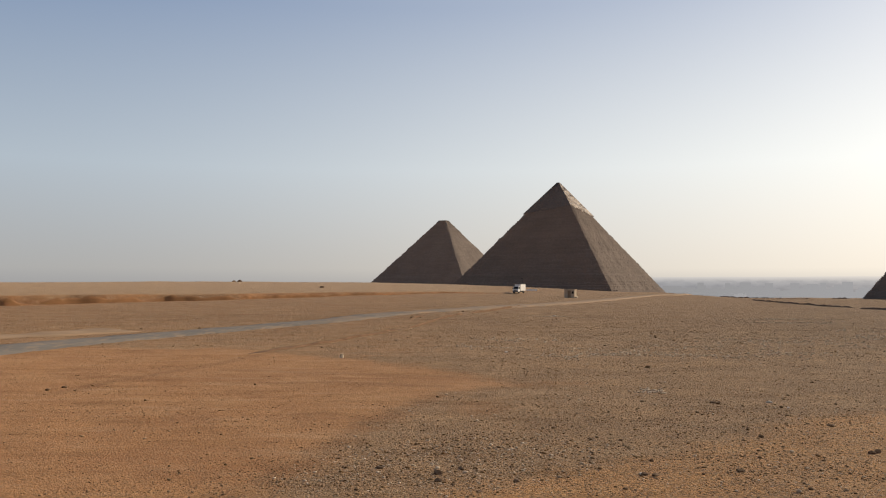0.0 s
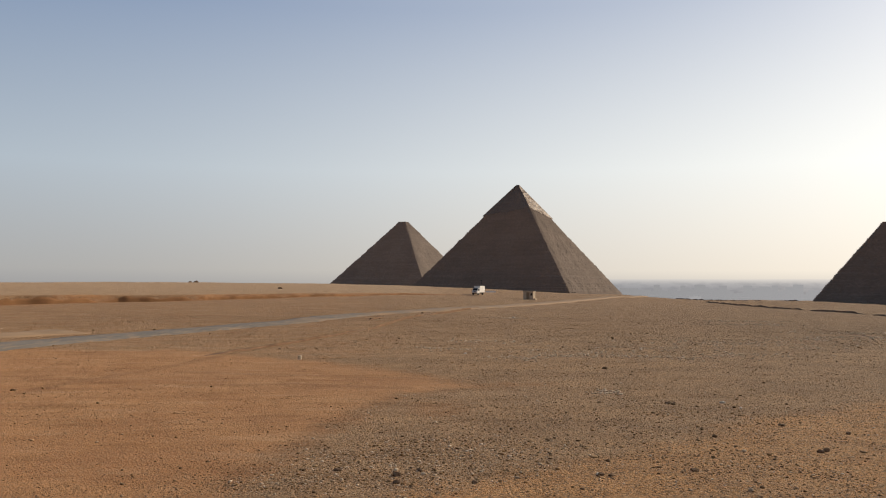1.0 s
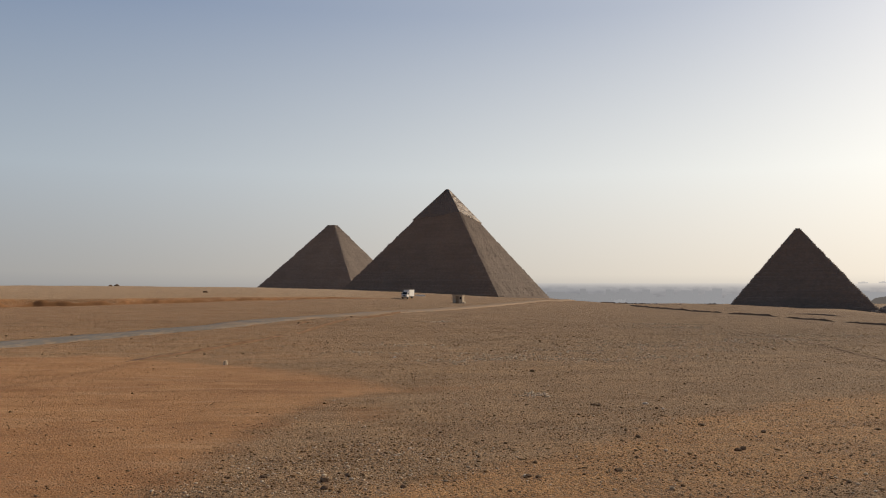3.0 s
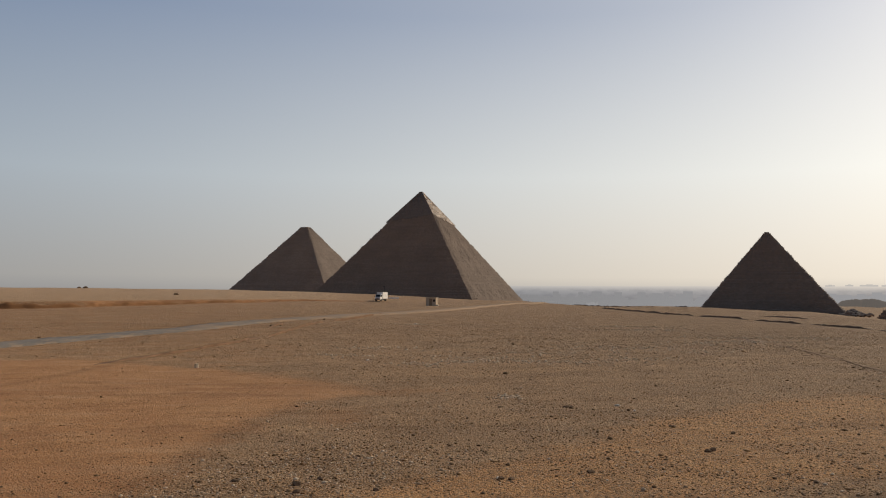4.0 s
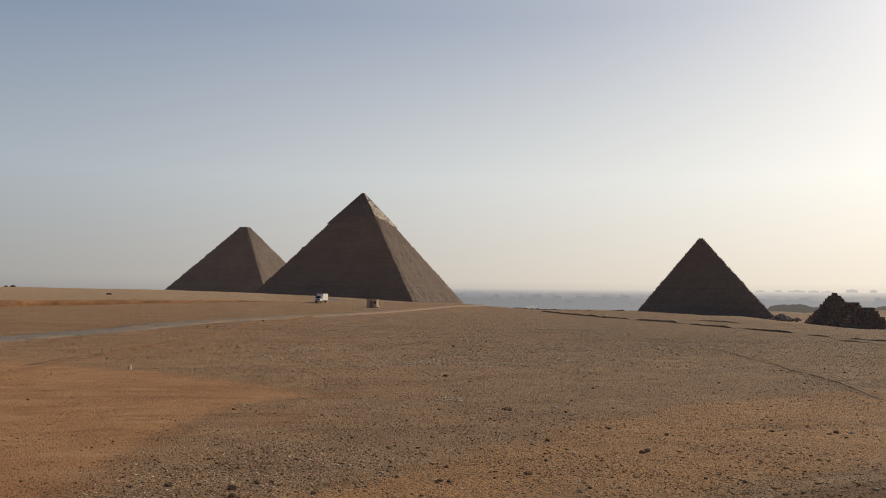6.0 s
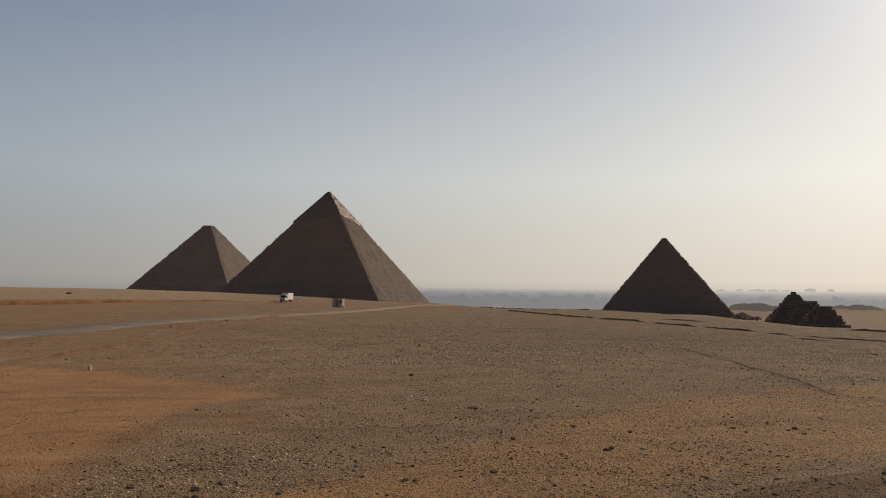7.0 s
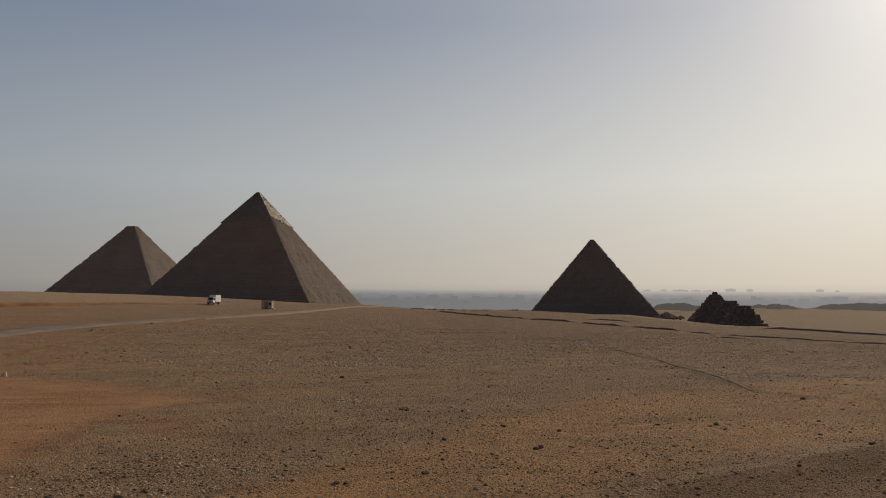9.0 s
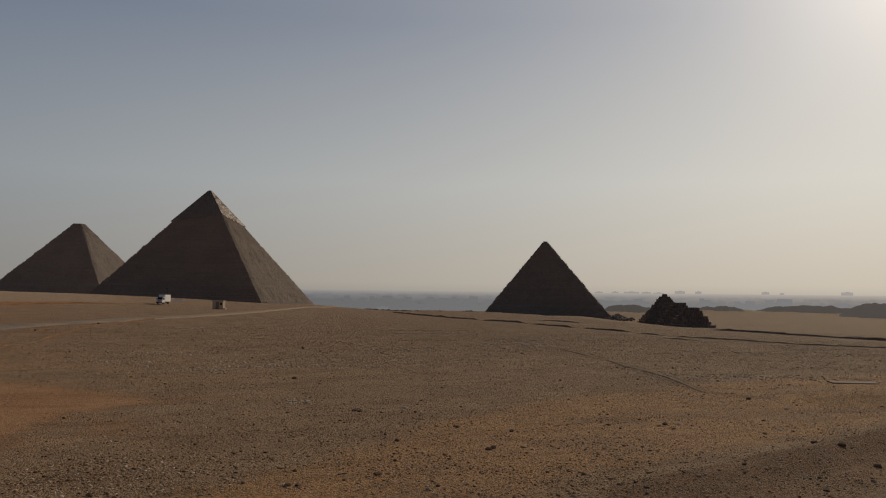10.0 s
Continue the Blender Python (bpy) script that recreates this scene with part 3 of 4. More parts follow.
# ---- road and tracks ----
def strip(name, line, width, material, lift, label, category, wobble=0.3, crown=0.0):
    """A band that follows the ground along a line of points."""
    pts = []
    for (ax, ay), (bx, by) in zip(line, line[1:]):
        n = max(2, int(math.hypot(bx - ax, by - ay) / 1.5))
        pts += [(ax + (bx - ax) * k / n, ay + (by - ay) * k / n) for k in range(n)]
    for _ in range(6):
        pts = [pts[0]] + [((a[0] + 2 * b[0] + c[0]) / 4, (a[1] + 2 * b[1] + c[1]) / 4) for a, b, c in zip(pts, pts[1:], pts[2:])] + [pts[-1]]
    verts, across = [], (-1.06, -1.0, -0.5, 0.0, 0.5, 1.0, 1.06)
    for i, (x, y) in enumerate(pts):
        a, b = pts[max(i - 1, 0)], pts[min(i + 1, len(pts) - 1)]
        d = Vector((b[0] - a[0], b[1] - a[1])).normalized()
        for s in across:
            w = s * width / 2 + (wobble * fbm(x * 0.3, y * 0.3, s, 3) if abs(s) >= 1 else 0)
            px, py = x + d.y * w, y - d.x * w
            verts.append((px, py, ground_z(px, py) + (-0.06 if abs(s) > 1 else lift + 0.0008 * math.hypot(px, py) + crown * (1 - abs(s)))))
    k = len(across)
    faces = [(i * k + j, i * k + j + 1, (i + 1) * k + j + 1, (i + 1) * k + j) for i in range(len(pts) - 1) for j in range(k - 1)]
    ob = link_mesh(name, verts, faces, material, True)
    return tagged(ob, label, category, kind="structure")


ROAD = [(-60, -12), (-45, 8), (-34, 30), (-25.8, 47.3), (-23.7, 53.9), (-20.6, 61.4), (-16.3, 70.3), (-10.6, 82.8), (-5.7, 96), (1.3, 109), (10.1, 125.6),
        (22, 150), (34, 178), (52, 225), (84, 300), (120, 380)]
strip("road", ROAD, 3.8, ASPHALT, 0.05, "worn grey asphalt road dusted with sand", "road", 0.35, 0.03)
strip("track", [(-60, 30), (-44, 47), (-33, 58.5), (-28.5, 63.5), (-25, 68)], 5.0, PALE_SAND, 0.02, "pale sandy track beside the road", "track", 1.6)


# ---- loose stones ----
def ball(detail):
    """A stone's rough shape: an icosphere, or for the small ones an octahedron."""
    if not detail:
        return (np.array([(1, 0, 0), (0, 1, 0), (-1, 0, 0), (0, -1, 0), (0, 0, 1), (0, 0, -1)], float),
                np.array([(0, 1, 4), (1, 2, 4), (2, 3, 4), (3, 0, 4), (1, 0, 5), (2, 1, 5), (3, 2, 5), (0, 3, 5)]))
    bm = bmesh.new()
    bmesh.ops.create_icosphere(bm, subdivisions=1, radius=1.0)
    v = np.array([x.co[:] for x in bm.verts])
    f = np.array([[x.index for x in p.verts] for p in bm.faces])
    bm.free()
    return v, f


def scatter(name, places, sizes, material, label, seed, flat=0.6, category="gravel", detail=1):
    """Many loose stones as one object; places: x, y, z rows."""
    g = np.random.default_rng(seed)
    places, sizes = np.array(places), np.array(sizes)
    bv, bf = ball(detail)
    n = len(places)
    shape = bv[None] * g.uniform(0.65, 1.3, (n, len(bv), 1)) * g.uniform(0.6, 1.35, (n, 1, 3)) * np.array((1, 1, flat))
    t = g.uniform(0, 2 * math.pi, n)
    c, s = np.cos(t)[:, None], np.sin(t)[:, None]
    v = np.stack([shape[..., 0] * c - shape[..., 1] * s, shape[..., 0] * s + shape[..., 1] * c, shape[..., 2]], -1) * sizes[:, None, None]
    v[..., 2] += sizes[:, None] * flat * 0.35
    v += places[:, None, :]
    f = (bf[None] + (np.arange(n) * len(bv))[:, None, None]).reshape(-1, 3)
    me = bpy.data.meshes.new(name)
    me.vertices.add(n * len(bv))
    me.vertices.foreach_set("co", v.ravel())
    me.loops.add(len(f) * 3)
    me.loops.foreach_set("vertex_index", f.ravel())
    me.polygons.add(len(f))
    me.polygons.foreach_set("loop_start", np.arange(len(f)) * 3)
    me.update(calc_edges=True)
    me.materials.append(material)
    return tagged(new(name, me), label, category, kind="stuff")


def clumps(x, y, cell, seed):
    """Smooth uneven values from -1 to 1 that change over the length cell."""
    table = np.random.default_rng(seed).uniform(-1, 1, (256, 256))
    u, v = x / cell + 80, y / cell + 80
    i, j = np.floor(u).astype(int), np.floor(v).astype(int)
    u, v = u - i, v - j
    u, v = u * u * (3 - 2 * u), v * v * (3 - 2 * v)
    at = lambda a, b: table[a % 256, b % 256]
    return (at(i, j) * (1 - u) + at(i + 1, j) * u) * (1 - v) + (at(i, j + 1) * (1 - u) + at(i + 1, j + 1) * u) * v


GREY_PATCH = [(-3.4, 16.5), (-2.2, 19.5), (0.5, 21.5), (4.0, 21.0), (3.2, 18.0), (0.5, 15.5)]


def field_stones(count, r0, r1, seed, detail):
    """Gravel over the open ground: thick on the grey soil, thin on the orange sand, in patches and along the furrows."""
    g = np.random.default_rng(seed)
    r = np.where(g.random(count) < 0.45, np.sqrt(g.uniform(r0 ** 2, r1 ** 2, count)), g.uniform(r0, r1, count))
    az = np.radians(g.uniform(-31, 56, count))
    x, y = r * np.sin(az), r * np.cos(az)
    soil = on_ground(x, y, "soil")
    o, yel, dark = soil[:, 0], soil[:, 1], soil[:, 3]
    clump = clumps(x, y, 2.2, 5) + 0.7 * clumps(x, y, 0.7, 6) + 0.5 * clumps(x, y, 7.0, 7)
    keep = (0.62 - 0.40 * o - 0.12 * yel * (1 - o) + 0.42 * clump + 0.5 * np.maximum(dark - 0.3, 0) * (r < 45)) * np.clip((r1 + 1 - r) / (0.45 * r1), 0, 1)
    ok = g.random(count) < keep
    x, y, r, o, yel = x[ok], y[ok], r[ok], o[ok], yel[ok]
    n = len(x)
    size = np.minimum(g.lognormal(-4.42, 0.55, n), 0.075) * (1 + np.clip((r - 25) / 70, 0, 0.6)) * (1 - 0.25 * o)
    pick = g.random(n)
    places = np.stack([x, y, on_ground(x, y)], -1)
    groups = ((pick < 0.42 - 0.12 * yel, GRAVEL, "brown and grey loose gravel on the sand", 0.6),
              ((pick >= 0.42 - 0.12 * yel) & (pick < 0.86), DUSTY, "sand-coloured pebbles half sunk in the ground", 0.5),
              ((pick >= 0.86) & (o < 0.6), CHIPS, "pale limestone chips among the gravel", 0.5))
    for k, (which, material, label, flat) in enumerate(groups):
        scatter("gravel", places[which], size[which], material, label, seed + k + 1, flat, detail=detail)


def strewn_stones():
    """Limestone chips in strewn heaps, and the stony patch at the edge of the orange sand."""
    rnd = random.Random(77)
    dark, pale, dust = ([], []), ([], []), ([], [])
    for _ in range(9000):
        x, y = rnd.uniform(-3.5, 4.5), rnd.uniform(15, 22)
        if inside(x, y, GREY_PATCH, 1.5) > rnd.random() + 0.15:
            into = rnd.choice((pale, dark, dust, pale))
            into[0].append((x, y))
            into[1].append(min(rnd.lognormvariate(-4.2, 0.5), 0.06))
    heaps = [(5.1, 57, 2), (6.2, 44.6, 1.0), (9.6, 49.3, 2), (12.2, 46.9, 2.5), (14.6, 45.2, 2.2), (2.5, 51.4, 1.5), (39.5, 93.6, 3), (37, 86.1, 3), (9.0, 46.5, 1.2),
             (22.7, 58.2, 3), (41.1, 69.2, 4), (31.2, 61.1, 4), (7.8, 30.7, .3), (12.9, 94.4, 1.2), (35, 32.5, 2.0), (30, 34, 2), (17, 52, 3), (26, 55, 3), (36, 63, 3), (20, 47, 2)]
    for x0, y0, wide in heaps:
        for _ in range(int(36 + 30 * wide)):
            u, v = rnd.gauss(0, wide), rnd.gauss(0, 0.3 + wide * 0.3)
            pale[0].append((x0 + u, y0 + v - 0.18 * u + 1.4 * fbm(u * 0.6, y0, 1.0, 3)))
            pale[1].append(rnd.uniform(0.025, 0.062) * (1 + math.hypot(x0, y0) / 80))
    for (spots, sizes), material, label, seed, flat in ((dark, GRAVEL, "brown and grey loose gravel on the sand", 51, 0.6),
                                                        (dust, DUSTY, "sand-coloured pebbles half sunk in the ground", 52, 0.5),
                                                        (pale, CHIPS, "pale limestone chips strewn in patches", 53, 0.4)):
        xy = np.array(spots)
        scatter("limestone_chips" if material is CHIPS else "gravel", np.column_stack([xy, on_ground(xy[:, 0], xy[:, 1])]), sizes, material, label, seed, flat)


field_stones(150000, 12.5, 30.0, 101, 1)
field_stones(330000, 26.0, 110.0, 201, 0)
strewn_stones()


def rock(x, y, size, material, label, seed, flat=0.6, category="rock"):
    """A broken stone, faceted, half sunk in the ground."""
    bm = bmesh.new()
    bmesh.ops.create_icosphere(bm, subdivisions=2, radius=1.0)
    rnd = random.Random(seed)
    stretch = (rnd.uniform(0.9, 1.5), rnd.uniform(0.7, 1.0), flat)
    cuts = [(Vector((rnd.uniform(-1, 1), rnd.uniform(-1, 1), rnd.uniform(-0.2, 1))).normalized(), rnd.uniform(0.55, 0.85)) for _ in range(7)]
    for v in bm.verts:
        p = v.co.copy()
        for d, k in cuts:
            over = p.dot(d) - k
            if over > 0:
                p -= d * over
        p += 0.09 * noise.noise_vector(p * 2.3 + Vector((seed, 0, 0)))
        v.co = Vector((p.x * stretch[0], p.y * stretch[1], p.z * stretch[2])) * size
    ob = part("rock", bm, material)
    ob.matrix_basis = pose(x, y, ground_z(x, y) + size * flat * 0.35, 0, 0, rnd.uniform(0, 360))
    return tagged(ob, label, category)


ROCKS = [  # x, y, size, d dark or w white
    (-1.4, 17.9, .11, "d"), (-0.1, 17.4, .17, "d"), (.4, 17.8, .10, "d"), (1.5, 16.7, .12, "d"), (-.1, 16.7, .12, "d"), (.7, 15.8, .07, "d"), (4.4, 17.0, .10, "d"),
    (4.15, 17.2, .06, "w"), (10.2, 19.2, .15, "d"), (10.9, 22.9, .11, "d"), (6.3, 17.4, .09, "d"), (11.1, 27.8, .11, "w"), (11.2, 26.5, .06, "w"),
    (9.1, 27.0, .12, "d"), (9.3, 27.5, .09, "d"), (-9.3, 49.8, .22, "d"), (-15.0, 31.0, .15, "d"), (-14.7, 31.7, .15, "d"), (9.8, 39.0, .2, "d"),
    (-3.3, 86.8, .3, "d"), (-2.4, 86.9, .2, "d"), (2.6, 104.9, .3, "d"), (12.9, 94.4, .28, "w"), (-37.2, 249.4, 1.1, "d"), (-114.2, 455.4, 1.9, "d"), (-117.5, 456, 1.3, "d"),
    (17.7, 21.4, .17, "d"), (17.3, 21.2, .11, "d"), (18.1, 21.2, .09, "w"), (17.2, 20.4, .1, "d"), (25.3, 25.4, .2, "d"), (24.8, 23.0, .11, "w"), (23.7, 25.2, .09, "w"),
    (20.5, 19.3, .08, "w"), (10.0, 19.1, .14, "d"), (6.3, 17.3, .13, "d"), (4.2, 17.1, .11, "d"), (10.9, 23.1, .1, "d"), (9.0, 27.3, .12, "d"), (14.2, 14.4, .1, "d"),
    (14.6, 12.5, .11, "d"), (16.3, 12.7, .1, "d"), (17.6, 13.6, .14, "d"), (10.6, 15.6, .09, "d"), (12.1, 21.6, .12, "d"), (18.0, 14.9, .15, "d"), (17.6, 15.4, .12, "d"),
    (48.1, 43.0, .13, "w"), (53.7, 44.1, .17, "w"), (-1.3, 19.4, .07, "d"), (-7.5, 50.6, .15, "d"), (3.7, 47.6, .12, "w"), (20.0, 41.0, .12, "d"),
]
for i, (x, y, size, tone) in enumerate(ROCKS):
    if tone == "d":
        rock(x, y, size * 0.72, DARK_ROCK, "dark brown broken stone lying on gravel", i)
    else:
        rock(x, y, size, WHITE_ROCK, "pale limestone lump lying on gravel", i, 0.5)


# ---- ledges of bedrock ----
def ledge(line, high, label, seed, deep=1.6, material=None):
    """A low broken edge of rock: a face towards the viewpoint, a flat top that runs into the ground."""
    pts = []
    for (ax, ay), (bx, by) in zip(line, line[1:]):
        n = max(2, int(math.hypot(bx - ax, by - ay) / 0.7))
        pts += [(ax + (bx - ax) * k / n, ay + (by - ay) * k / n) for k in range(n)]
    pts.append(line[-1])
    verts = []
    for i, (x, y) in enumerate(pts):
        away = Vector((x, y)).normalized()
        x, y = x + away.x * 0.8 * fbm(i * 0.13, 0, seed), y + away.y * 0.8 * fbm(i * 0.13, 0, seed)
        h = high * max(0.05, 0.8 + 0.5 * fbm(i * 0.21, 4.0, seed)) * min(1, i / 5, (len(pts) - 1 - i) / 5)
        g = ground_z(x, y)
        for back, up in ((-0.25, -0.15), (0.0, h * 0.55), (0.12, h), (0.6, h * 0.95), (deep, h * 0.35), (deep + 1.2, -0.2)):
            verts.append((x + away.x * back, y + away.y * back, g + up + 0.06 * fbm(i * 0.9, back * 3, seed, 2)))
    faces = [(i * 6 + j, (i + 1) * 6 + j, (i + 1) * 6 + j + 1, i * 6 + j + 1)[::-1] for i in range(len(pts) - 1) for j in range(5)]
    if material:
        return tagged(link_mesh("earth_bank", verts, faces, material, True), label, "bank")
    return tagged(link_mesh("rock_ledge", verts, faces, ROCK), label, "rock ledge")


LEDGES = [
    ([(80, 211), (74, 165), (71, 140)], .36), ([(70.6, 138), (69, 118)], .34), ([(68.7, 116), (67.5, 101)], .30), ([(67.4, 100), (66.5, 86)], .26),
    ([(66.0, 85), (63.5, 77)], .24), ([(63.4, 76), (66, 58), (70, 48)], .14), ([(112, 330), (118, 290), (121, 262)], .6), ([(120, 256), (118, 234)], .5),
    ([(86, 142), (87, 128)], .22), ([(96, 105), (101, 92), (108, 78)], .34), ([(58, 72), (60, 66)], .16), ([(110, 92), (118, 78), (128, 66)], .4),
]
for i, (line, high) in enumerate(LEDGES):
    ledge(line, high, "low dark ledge of broken bedrock in sand", i + 3)


for i, (line, high) in enumerate((
        ([(-11, 46), (-9.3, 49.8), (-5.5, 60), (-3.3, 68)], .16), ([(-3.0, 70), (0, 86), (2.6, 97)], .24), ([(3.2, 99), (7, 112), (13, 130)], .28),
        ([(-3.6, 84), (-2.0, 90)], .34),
        ([(39.8, 78), (38.1, 62.5), (32.9, 46.1), (28.4, 35.0), (25.6, 28.4)], .035))):
    ledge(line, high, "low bank of dark earth pushed up beside the road", i + 40, 0.8, EARTH)


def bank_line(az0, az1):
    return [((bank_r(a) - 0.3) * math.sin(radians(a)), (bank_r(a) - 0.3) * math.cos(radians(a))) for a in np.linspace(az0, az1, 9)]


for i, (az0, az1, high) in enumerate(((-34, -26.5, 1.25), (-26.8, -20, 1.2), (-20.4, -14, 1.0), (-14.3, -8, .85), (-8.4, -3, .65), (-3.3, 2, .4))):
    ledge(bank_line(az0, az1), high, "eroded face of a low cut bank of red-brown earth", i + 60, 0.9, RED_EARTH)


def mesa(az0, az1, r, top_el, material, label, seed, depth=120.0, rough=0.35):
    """A far flat-topped ridge, from one bearing to another."""
    n, verts = 60, []
    prof = ((0.0, -0.02), (0.10, 0.35), (0.22, 0.72), (0.30, 0.97), (0.5, 1.0), (0.8, 0.95), (1.0, -0.02))
    for i in range(n + 1):
        az = radians(az0 + (az1 - az0) * i / n)
        rr = r + 0.3 * depth * fbm(i * 0.09, seed, 0, 3)
        x, y = rr * math.sin(az), rr * math.cos(az)
        base = ground_z(x, y) - 3
        top = 4 + r * math.tan(radians(top_el)) + rough * (4 + r * math.tan(radians(top_el)) - base) * fbm(i * 0.07, seed, 3.0, 4)
        taper = max(0.0, math.sin(math.pi * i / n)) ** 0.55
        for back, up in prof:
            d = back * depth + 0.03 * depth * fbm(i * 0.3, back * 4, seed, 3)
            h = base + (top - base) * up * taper * (1 + 0.06 * fbm(i * 0.25, back, seed, 3))
            verts.append((x + math.sin(az) * d, y + math.cos(az) * d, h))
    k = len(prof)
    faces = [(i * k + j, (i + 1) * k + j, (i + 1) * k + j + 1, i * k + j + 1)[::-1] for i in range(n) for j in range(k - 1)]
    return tagged(link_mesh("ridge", verts, faces, material, True), label, "ridge")


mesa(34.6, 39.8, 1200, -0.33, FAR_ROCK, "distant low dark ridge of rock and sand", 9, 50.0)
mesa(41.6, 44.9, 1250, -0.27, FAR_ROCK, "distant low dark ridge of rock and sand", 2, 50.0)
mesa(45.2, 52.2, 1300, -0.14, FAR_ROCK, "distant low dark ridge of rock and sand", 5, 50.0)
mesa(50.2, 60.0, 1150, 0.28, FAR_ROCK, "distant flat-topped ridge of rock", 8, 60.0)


def rubble(e0, n0, z0, wide, count, seed, label):
    rnd = random.Random(seed)
    c = EAST * e0 + NORTH * n0
    places, sizes = [], []
    for _ in range(count):
        d = abs(rnd.gauss(0, 1))
        t = rnd.uniform(0, 2 * math.pi)
        places.append((c.x + wide * d * math.cos(t), c.y + wide * d * math.sin(t), z0 + max(0, 3.5 - 3.0 * d)))
        sizes.append(rnd.uniform(0.5, 1.7))
    scatter("rubble", places, sizes, MENKAURE, label, seed, 0.8, "rubble")


rubble(622, -68, -10.5, 7.0, 170, 5, "heap of fallen stone blocks at the pyramid's foot")


# ---- lorry, hut and posts on the plateau ----
def cylinder(x, y, z, radius, length, axis="Y", segments=20):
    bm = bmesh.new()
    turn = Matrix.Rotation(radians(90), 4, "X") if axis == "Y" else Matrix.Identity(4)
    bmesh.ops.create_cone(bm, cap_ends=True, segments=segments, radius1=radius, radius2=radius, depth=length, matrix=Matrix.Translation((x, y, z)) @ turn)
    return bm


def lorry():
    thing = tagged(new("box_truck"), "small white box truck with a dark windscreen, parked on sand", "truck")
    cargo = part("cargo_box", boxed(-2.9, 0.75, -1.0, 1.0, 0.75, 2.75, bevel=0.04), WHITE_PAINT, thing, "white cargo box")
    part("rear_door", boxed(-2.95, -2.9, -0.92, 0.92, 0.82, 2.66, bevel=0.01), WHITE_PAINT, cargo)
    part("chassis", boxed(-2.8, 2.3, -0.45, 0.45, 0.42, 0.72, bevel=0.02), DARK_METAL, thing, "dark steel chassis")
    bm = bmesh.new()
    outline = [(0.85, 0.45), (2.45, 0.45), (2.5, 1.15), (2.25, 1.3), (1.85, 2.05), (0.85, 2.1)]
    a = [bm.verts.new((x, -0.92, z)) for x, z in outline]
    b = [bm.verts.new((x, 0.92, z)) for x, z in outline]
    bm.faces.new(a[::-1]), bm.faces.new(b)
    for i in range(len(outline)):
        j = (i + 1) % len(outline)
        bm.faces.new((a[i], a[j], b[j], b[i]))
    bmesh.ops.recalc_face_normals(bm, faces=bm.faces)
    bmesh.ops.bevel(bm, geom=list(bm.edges), offset=0.05, segments=2, affect="EDGES", profile=0.6)
    cab = part("cab", bm, WHITE_PAINT, thing, "white cab")
    bm = bmesh.new()
    box(bm, -0.42, 0.42, -0.78, 0.78, -0.012, 0.012, 0.01)
    glass = part("windscreen", bm, GLASS, cab, "dark tinted windscreen")
    glass.matrix_basis = pose(2.062, 0, 1.68, 0, 62, 0)
    for y in (-0.93, 0.93):
        part("side_window", boxed(1.15, 1.85, y - 0.012, y + 0.012, 1.3, 1.92, bevel=0.01), GLASS, cab, "dark side window")
        part("mirror", boxed(2.1, 2.2, y * 1.16 - 0.07, y * 1.16 + 0.07, 1.35, 1.7, bevel=0.02), DARK_METAL, cab)
        part("headlight", boxed(2.44, 2.52, y * 0.72 - 0.14, y * 0.72 + 0.14, 0.85, 1.02, bevel=0.02), LENS, cab)
    part("grille", boxed(2.46, 2.53, -0.42, 0.42, 0.8, 1.08, bevel=0.01), DARK_METAL, cab, "black grille")
    part("bumper", boxed(2.4, 2.6, -0.92, 0.92, 0.38, 0.62, bevel=0.04), DARK_METAL, thing, "dark front bumper")
    for x in (1.65, -1.75):
        for y in (-0.8, 0.8):
            wheel = tagged(new("wheel"), "black wheel with grey rim")
            wheel.parent = thing
            part("tyre", cylinder(x, y, 0.36, 0.36, 0.24), RUBBER, wheel)
            part("rim", cylinder(x, y * 1.03, 0.36, 0.2, 0.22), DARK_METAL, wheel)
    x, y = 23.4, 250.8
    thing.matrix_basis = pose(x, y, ground_z(x, y), 0, 0, 240)
    return thing


def hut():
    thing = tagged(new("hut"), "small flat-roofed beige guard hut on sand", "hut")
    bm = boxed(-1.3, 1.3, -1.0, 1.0, -0.1, 2.0, bevel=0.02)
    wall = part("wall", bm, BEIGE, thing, "beige plastered walls")
    part("roof", boxed(-1.42, 1.42, -1.12, 1.12, 2.0, 2.12, bevel=0.02), BEIGE, thing, "flat roof slab")
    part("door", boxed(-0.45, 0.35, -1.04, -1.0, 0.0, 1.8, bevel=0.01), BROWN_WOOD, thing, "dull brown door")
    part("window", boxed(0.6, 1.1, -1.03, -1.0, 1.0, 1.6, bevel=0.01), GLASS, thing, "small dark window")
    part("step", boxed(1.3, 1.75, -0.7, 0.7, -0.1, 0.3, bevel=0.03), BEIGE, thing, "pale block at its foot")
    x, y = 32.2, 205.0
    thing.matrix_basis = pose(x, y, ground_z(x, y), 0, 0, -25)


def pole(x, y, high, label, head=True):
    thing = tagged(new("pole"), label, "pole")
    part("shaft", cylinder(0, 0, high / 2, 0.06, high, "Z", 10), DARK_METAL, thing)
    if head:
        part("lamp_head", boxed(-0.35, 0.15, -0.12, 0.12, high - 0.1, high + 0.12, bevel=0.03), DARK_METAL, thing)
    thing.matrix_basis = pose(x, y, ground_z(x, y), 0, 0, 30)


lorry()
hut()
pole(25.6, 262.0, 4.6, "thin dark lamp pole behind the truck")
wall = part("low_wall", boxed(-1.7, 1.7, -0.12, 0.12, -0.1, 0.42, bevel=0.03), WHITE_PAINT)
wall.matrix_basis = pose(28.6, 262.0, ground_z(28.6, 262.0) + 0.9, 0, 0, 4)
tagged(wall, "low white barrier behind the truck", "barrier")

# a marker stone in the orange sand
bm = bmesh.new()
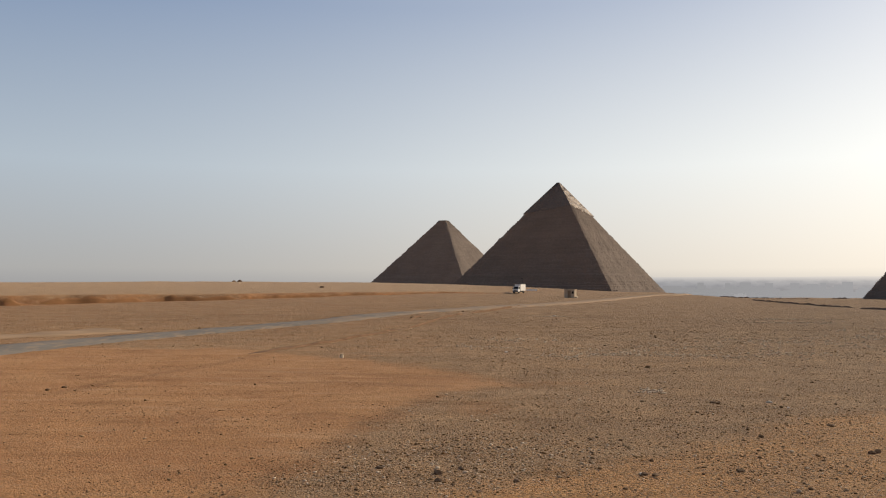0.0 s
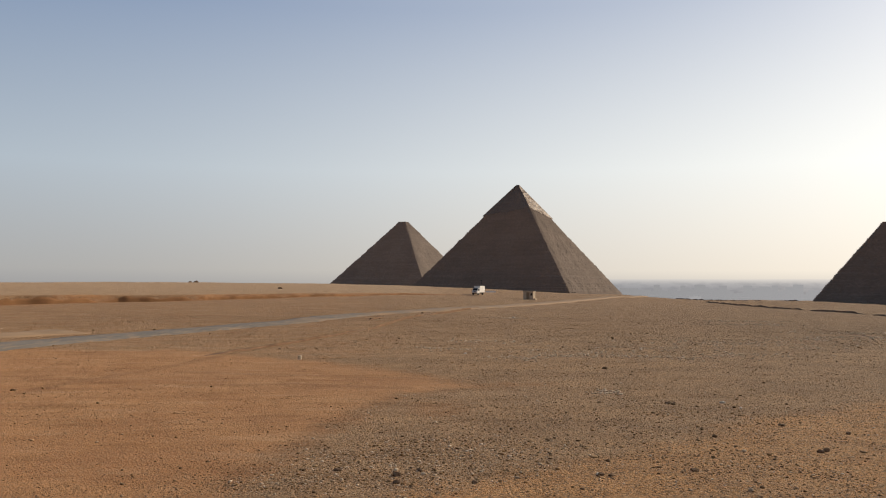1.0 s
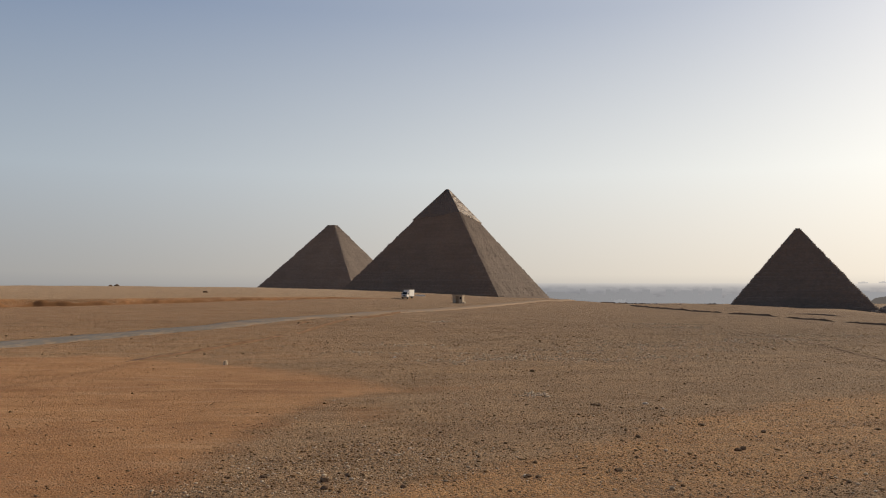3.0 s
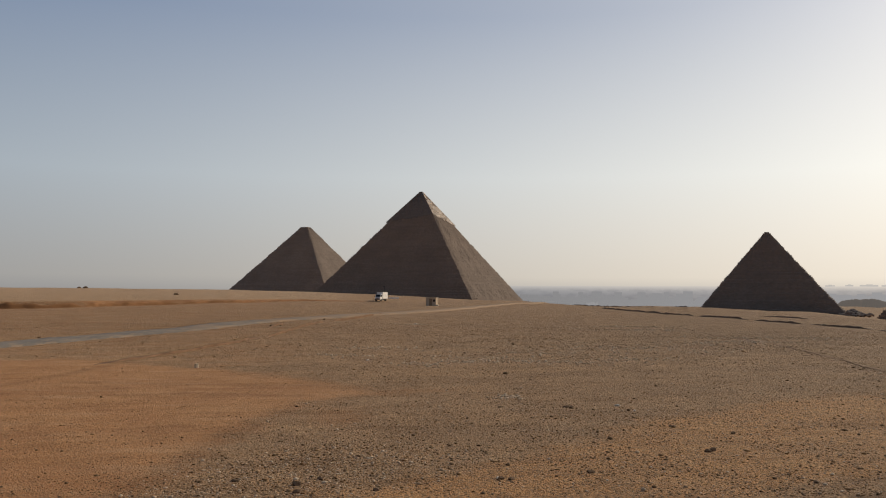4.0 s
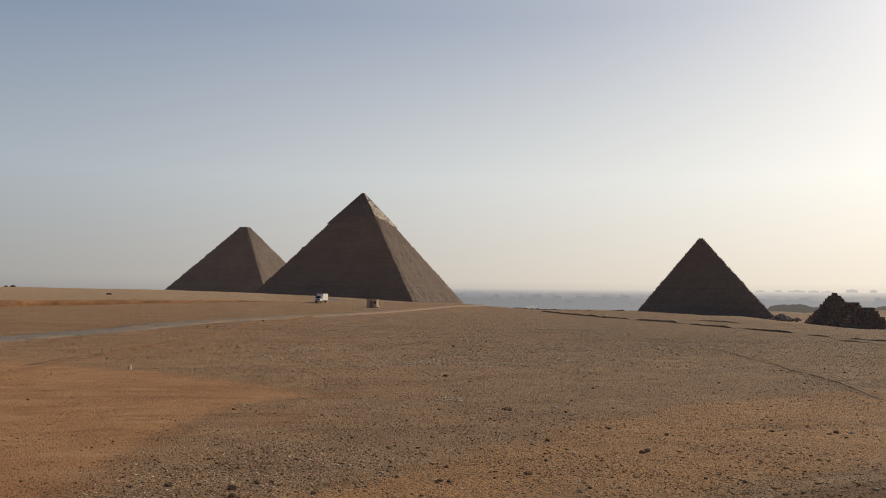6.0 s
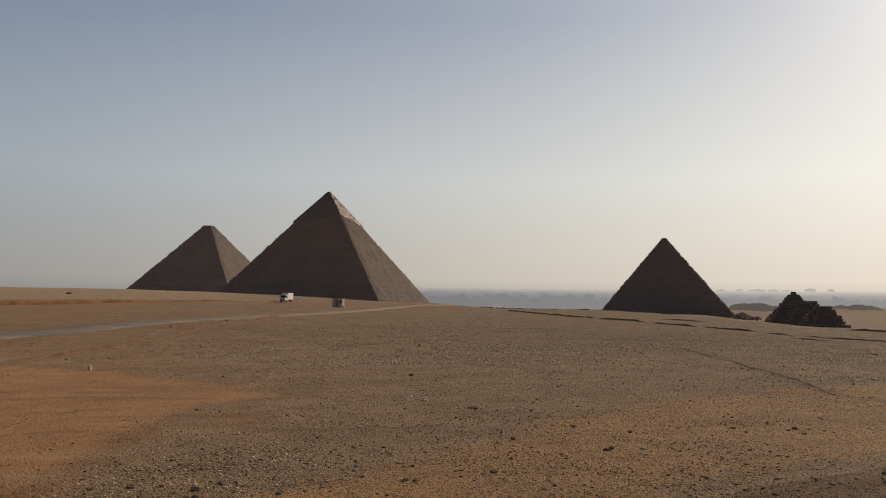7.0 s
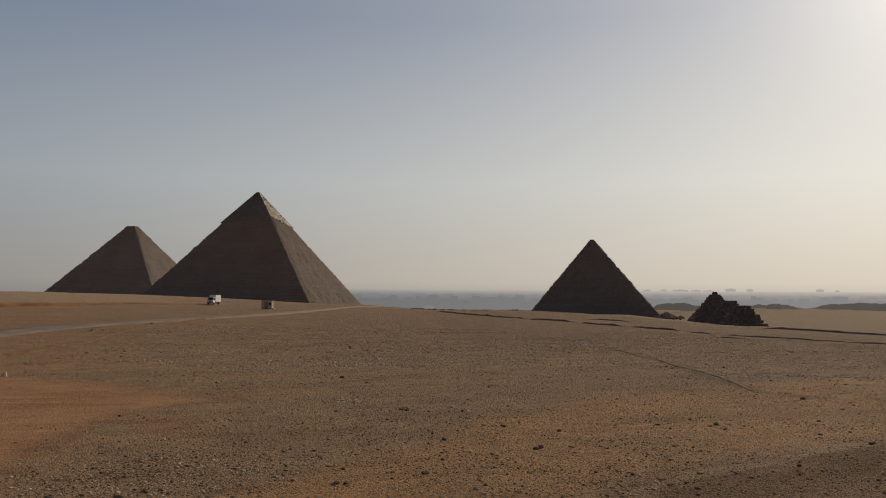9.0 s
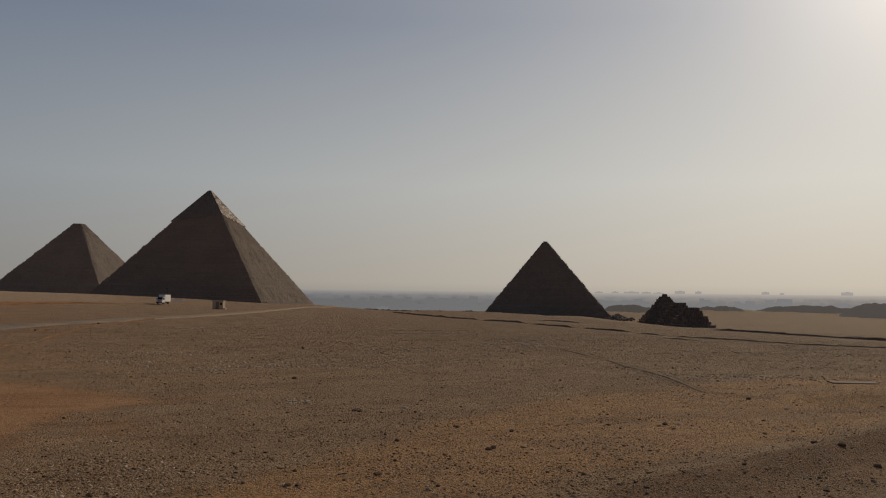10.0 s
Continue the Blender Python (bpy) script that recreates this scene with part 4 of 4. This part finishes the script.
bmesh.ops.create_cone(bm, cap_ends=True, segments=8, radius1=0.12, radius2=0.09, depth=0.22, matrix=Matrix.Translation((0, 0, 0.10)))
mark = part("marker", bm, MARKER)
mark.matrix_basis = pose(-5.5, 44.2, ground_z(-5.5, 44.2))
tagged(mark, "small pale marker stone standing in sand", "marker")


def slab():
    bm = boxed(-1.15, 1.15, -0.45, 0.45, -0.14, 0.05, bevel=0.012)
    ob = part("slab", bm, CONCRETE)
    ob.matrix_basis = pose(36.6, 29.6, ground_z(36.6, 29.6), 1.5, 0, -30)
    return tagged(ob, "pale broken concrete slab lying in the sand", "slab")


slab()


# ---- the city in the haze ----
def tower(w, d, h, seed):
    """A far block of flats: body, parapet and stair head."""
    rnd = random.Random(seed)
    bm = bmesh.new()
    box(bm, -w / 2, w / 2, -d / 2, d / 2, -4, h)
    box(bm, -w / 2 - 0.4, w / 2 + 0.4, -d / 2 - 0.4, d / 2 + 0.4, h, h + 1.1)
    box(bm, -w * 0.15, w * 0.2, -d * 0.2, d * 0.25, h + 1.1, h + 4.2)
    for k in range(1, int(h / 3.2)):
        for j in range(int(w / 4)):
            if rnd.random() < 0.85:
                x = -w / 2 + 2 + j * 4
                box(bm, x - 0.8, x + 0.8, -d / 2 - 0.15, -d / 2 + 0.05, k * 3.2, k * 3.2 + 1.5)
    return bm


def city():
    rnd = random.Random(9)
    kinds = [tower(rnd.uniform(18, 34), rnd.uniform(14, 20), rnd.uniform(18, 44), k) for k in range(5)]
    masters = []
    for k, bm in enumerate(kinds):
        t = tagged(new("apartment_building"), "distant block of flats, grey in the haze", "building", "blocks of flats in the haze")
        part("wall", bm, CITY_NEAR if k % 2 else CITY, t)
        masters.append(t)
    used = set()
    for i in range(70):
        az = radians(rnd.uniform(13.5, 46))
        r = rnd.uniform(2500, 3600)
        x, y = r * math.sin(az), r * math.cos(az)
        k = i % 5
        m = pose(x, y, ground_z(x, y), 0, 0, rnd.uniform(-25, 25) - math.degrees(az))
        if k in used:
            copy_thing(masters[k], m)
        else:
            masters[k].matrix_basis = m
            used.add(k)
    # tall ones that stand over the haze
    for az, el, w in ((35.2, .56, 36), (36.3, .58, 30), (37.4, .58, 66), (38.4, .57, 40), (39.2, .54, 45), (40.6, .66, 42), (41.8, .64, 26), (46.0, .64, 30),
                      (47.0, .58, 18), (47.7, .42, 58), (50.8, .66, 44)):
        r = 4915
        x, y = r * math.sin(radians(az)), r * math.cos(radians(az))
        g = ground_z(x, y)
        t = tagged(new("apartment_building"), "tall far-off building standing out of the haze", "building")
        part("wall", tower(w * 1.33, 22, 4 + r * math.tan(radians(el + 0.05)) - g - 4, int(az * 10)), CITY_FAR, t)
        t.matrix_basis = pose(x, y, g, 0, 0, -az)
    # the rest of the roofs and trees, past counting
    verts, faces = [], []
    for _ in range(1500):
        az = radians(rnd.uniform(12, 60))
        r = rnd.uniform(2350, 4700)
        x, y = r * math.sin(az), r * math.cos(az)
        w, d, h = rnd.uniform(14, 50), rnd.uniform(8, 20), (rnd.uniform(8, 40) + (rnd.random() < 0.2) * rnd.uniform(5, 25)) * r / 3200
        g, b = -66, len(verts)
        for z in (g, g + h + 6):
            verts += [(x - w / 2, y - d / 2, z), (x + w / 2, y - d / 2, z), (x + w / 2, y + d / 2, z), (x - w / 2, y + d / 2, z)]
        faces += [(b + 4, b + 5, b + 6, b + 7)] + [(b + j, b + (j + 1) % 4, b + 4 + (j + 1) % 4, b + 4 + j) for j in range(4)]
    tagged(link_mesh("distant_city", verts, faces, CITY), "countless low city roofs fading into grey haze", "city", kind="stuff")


city()


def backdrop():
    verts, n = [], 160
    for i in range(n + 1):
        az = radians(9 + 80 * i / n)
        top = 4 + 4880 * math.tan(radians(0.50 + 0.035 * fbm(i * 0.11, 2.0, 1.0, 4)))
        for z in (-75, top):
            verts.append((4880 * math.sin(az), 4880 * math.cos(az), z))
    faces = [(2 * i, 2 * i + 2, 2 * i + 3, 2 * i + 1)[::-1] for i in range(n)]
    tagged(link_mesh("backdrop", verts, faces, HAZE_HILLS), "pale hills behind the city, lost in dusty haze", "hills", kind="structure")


backdrop()
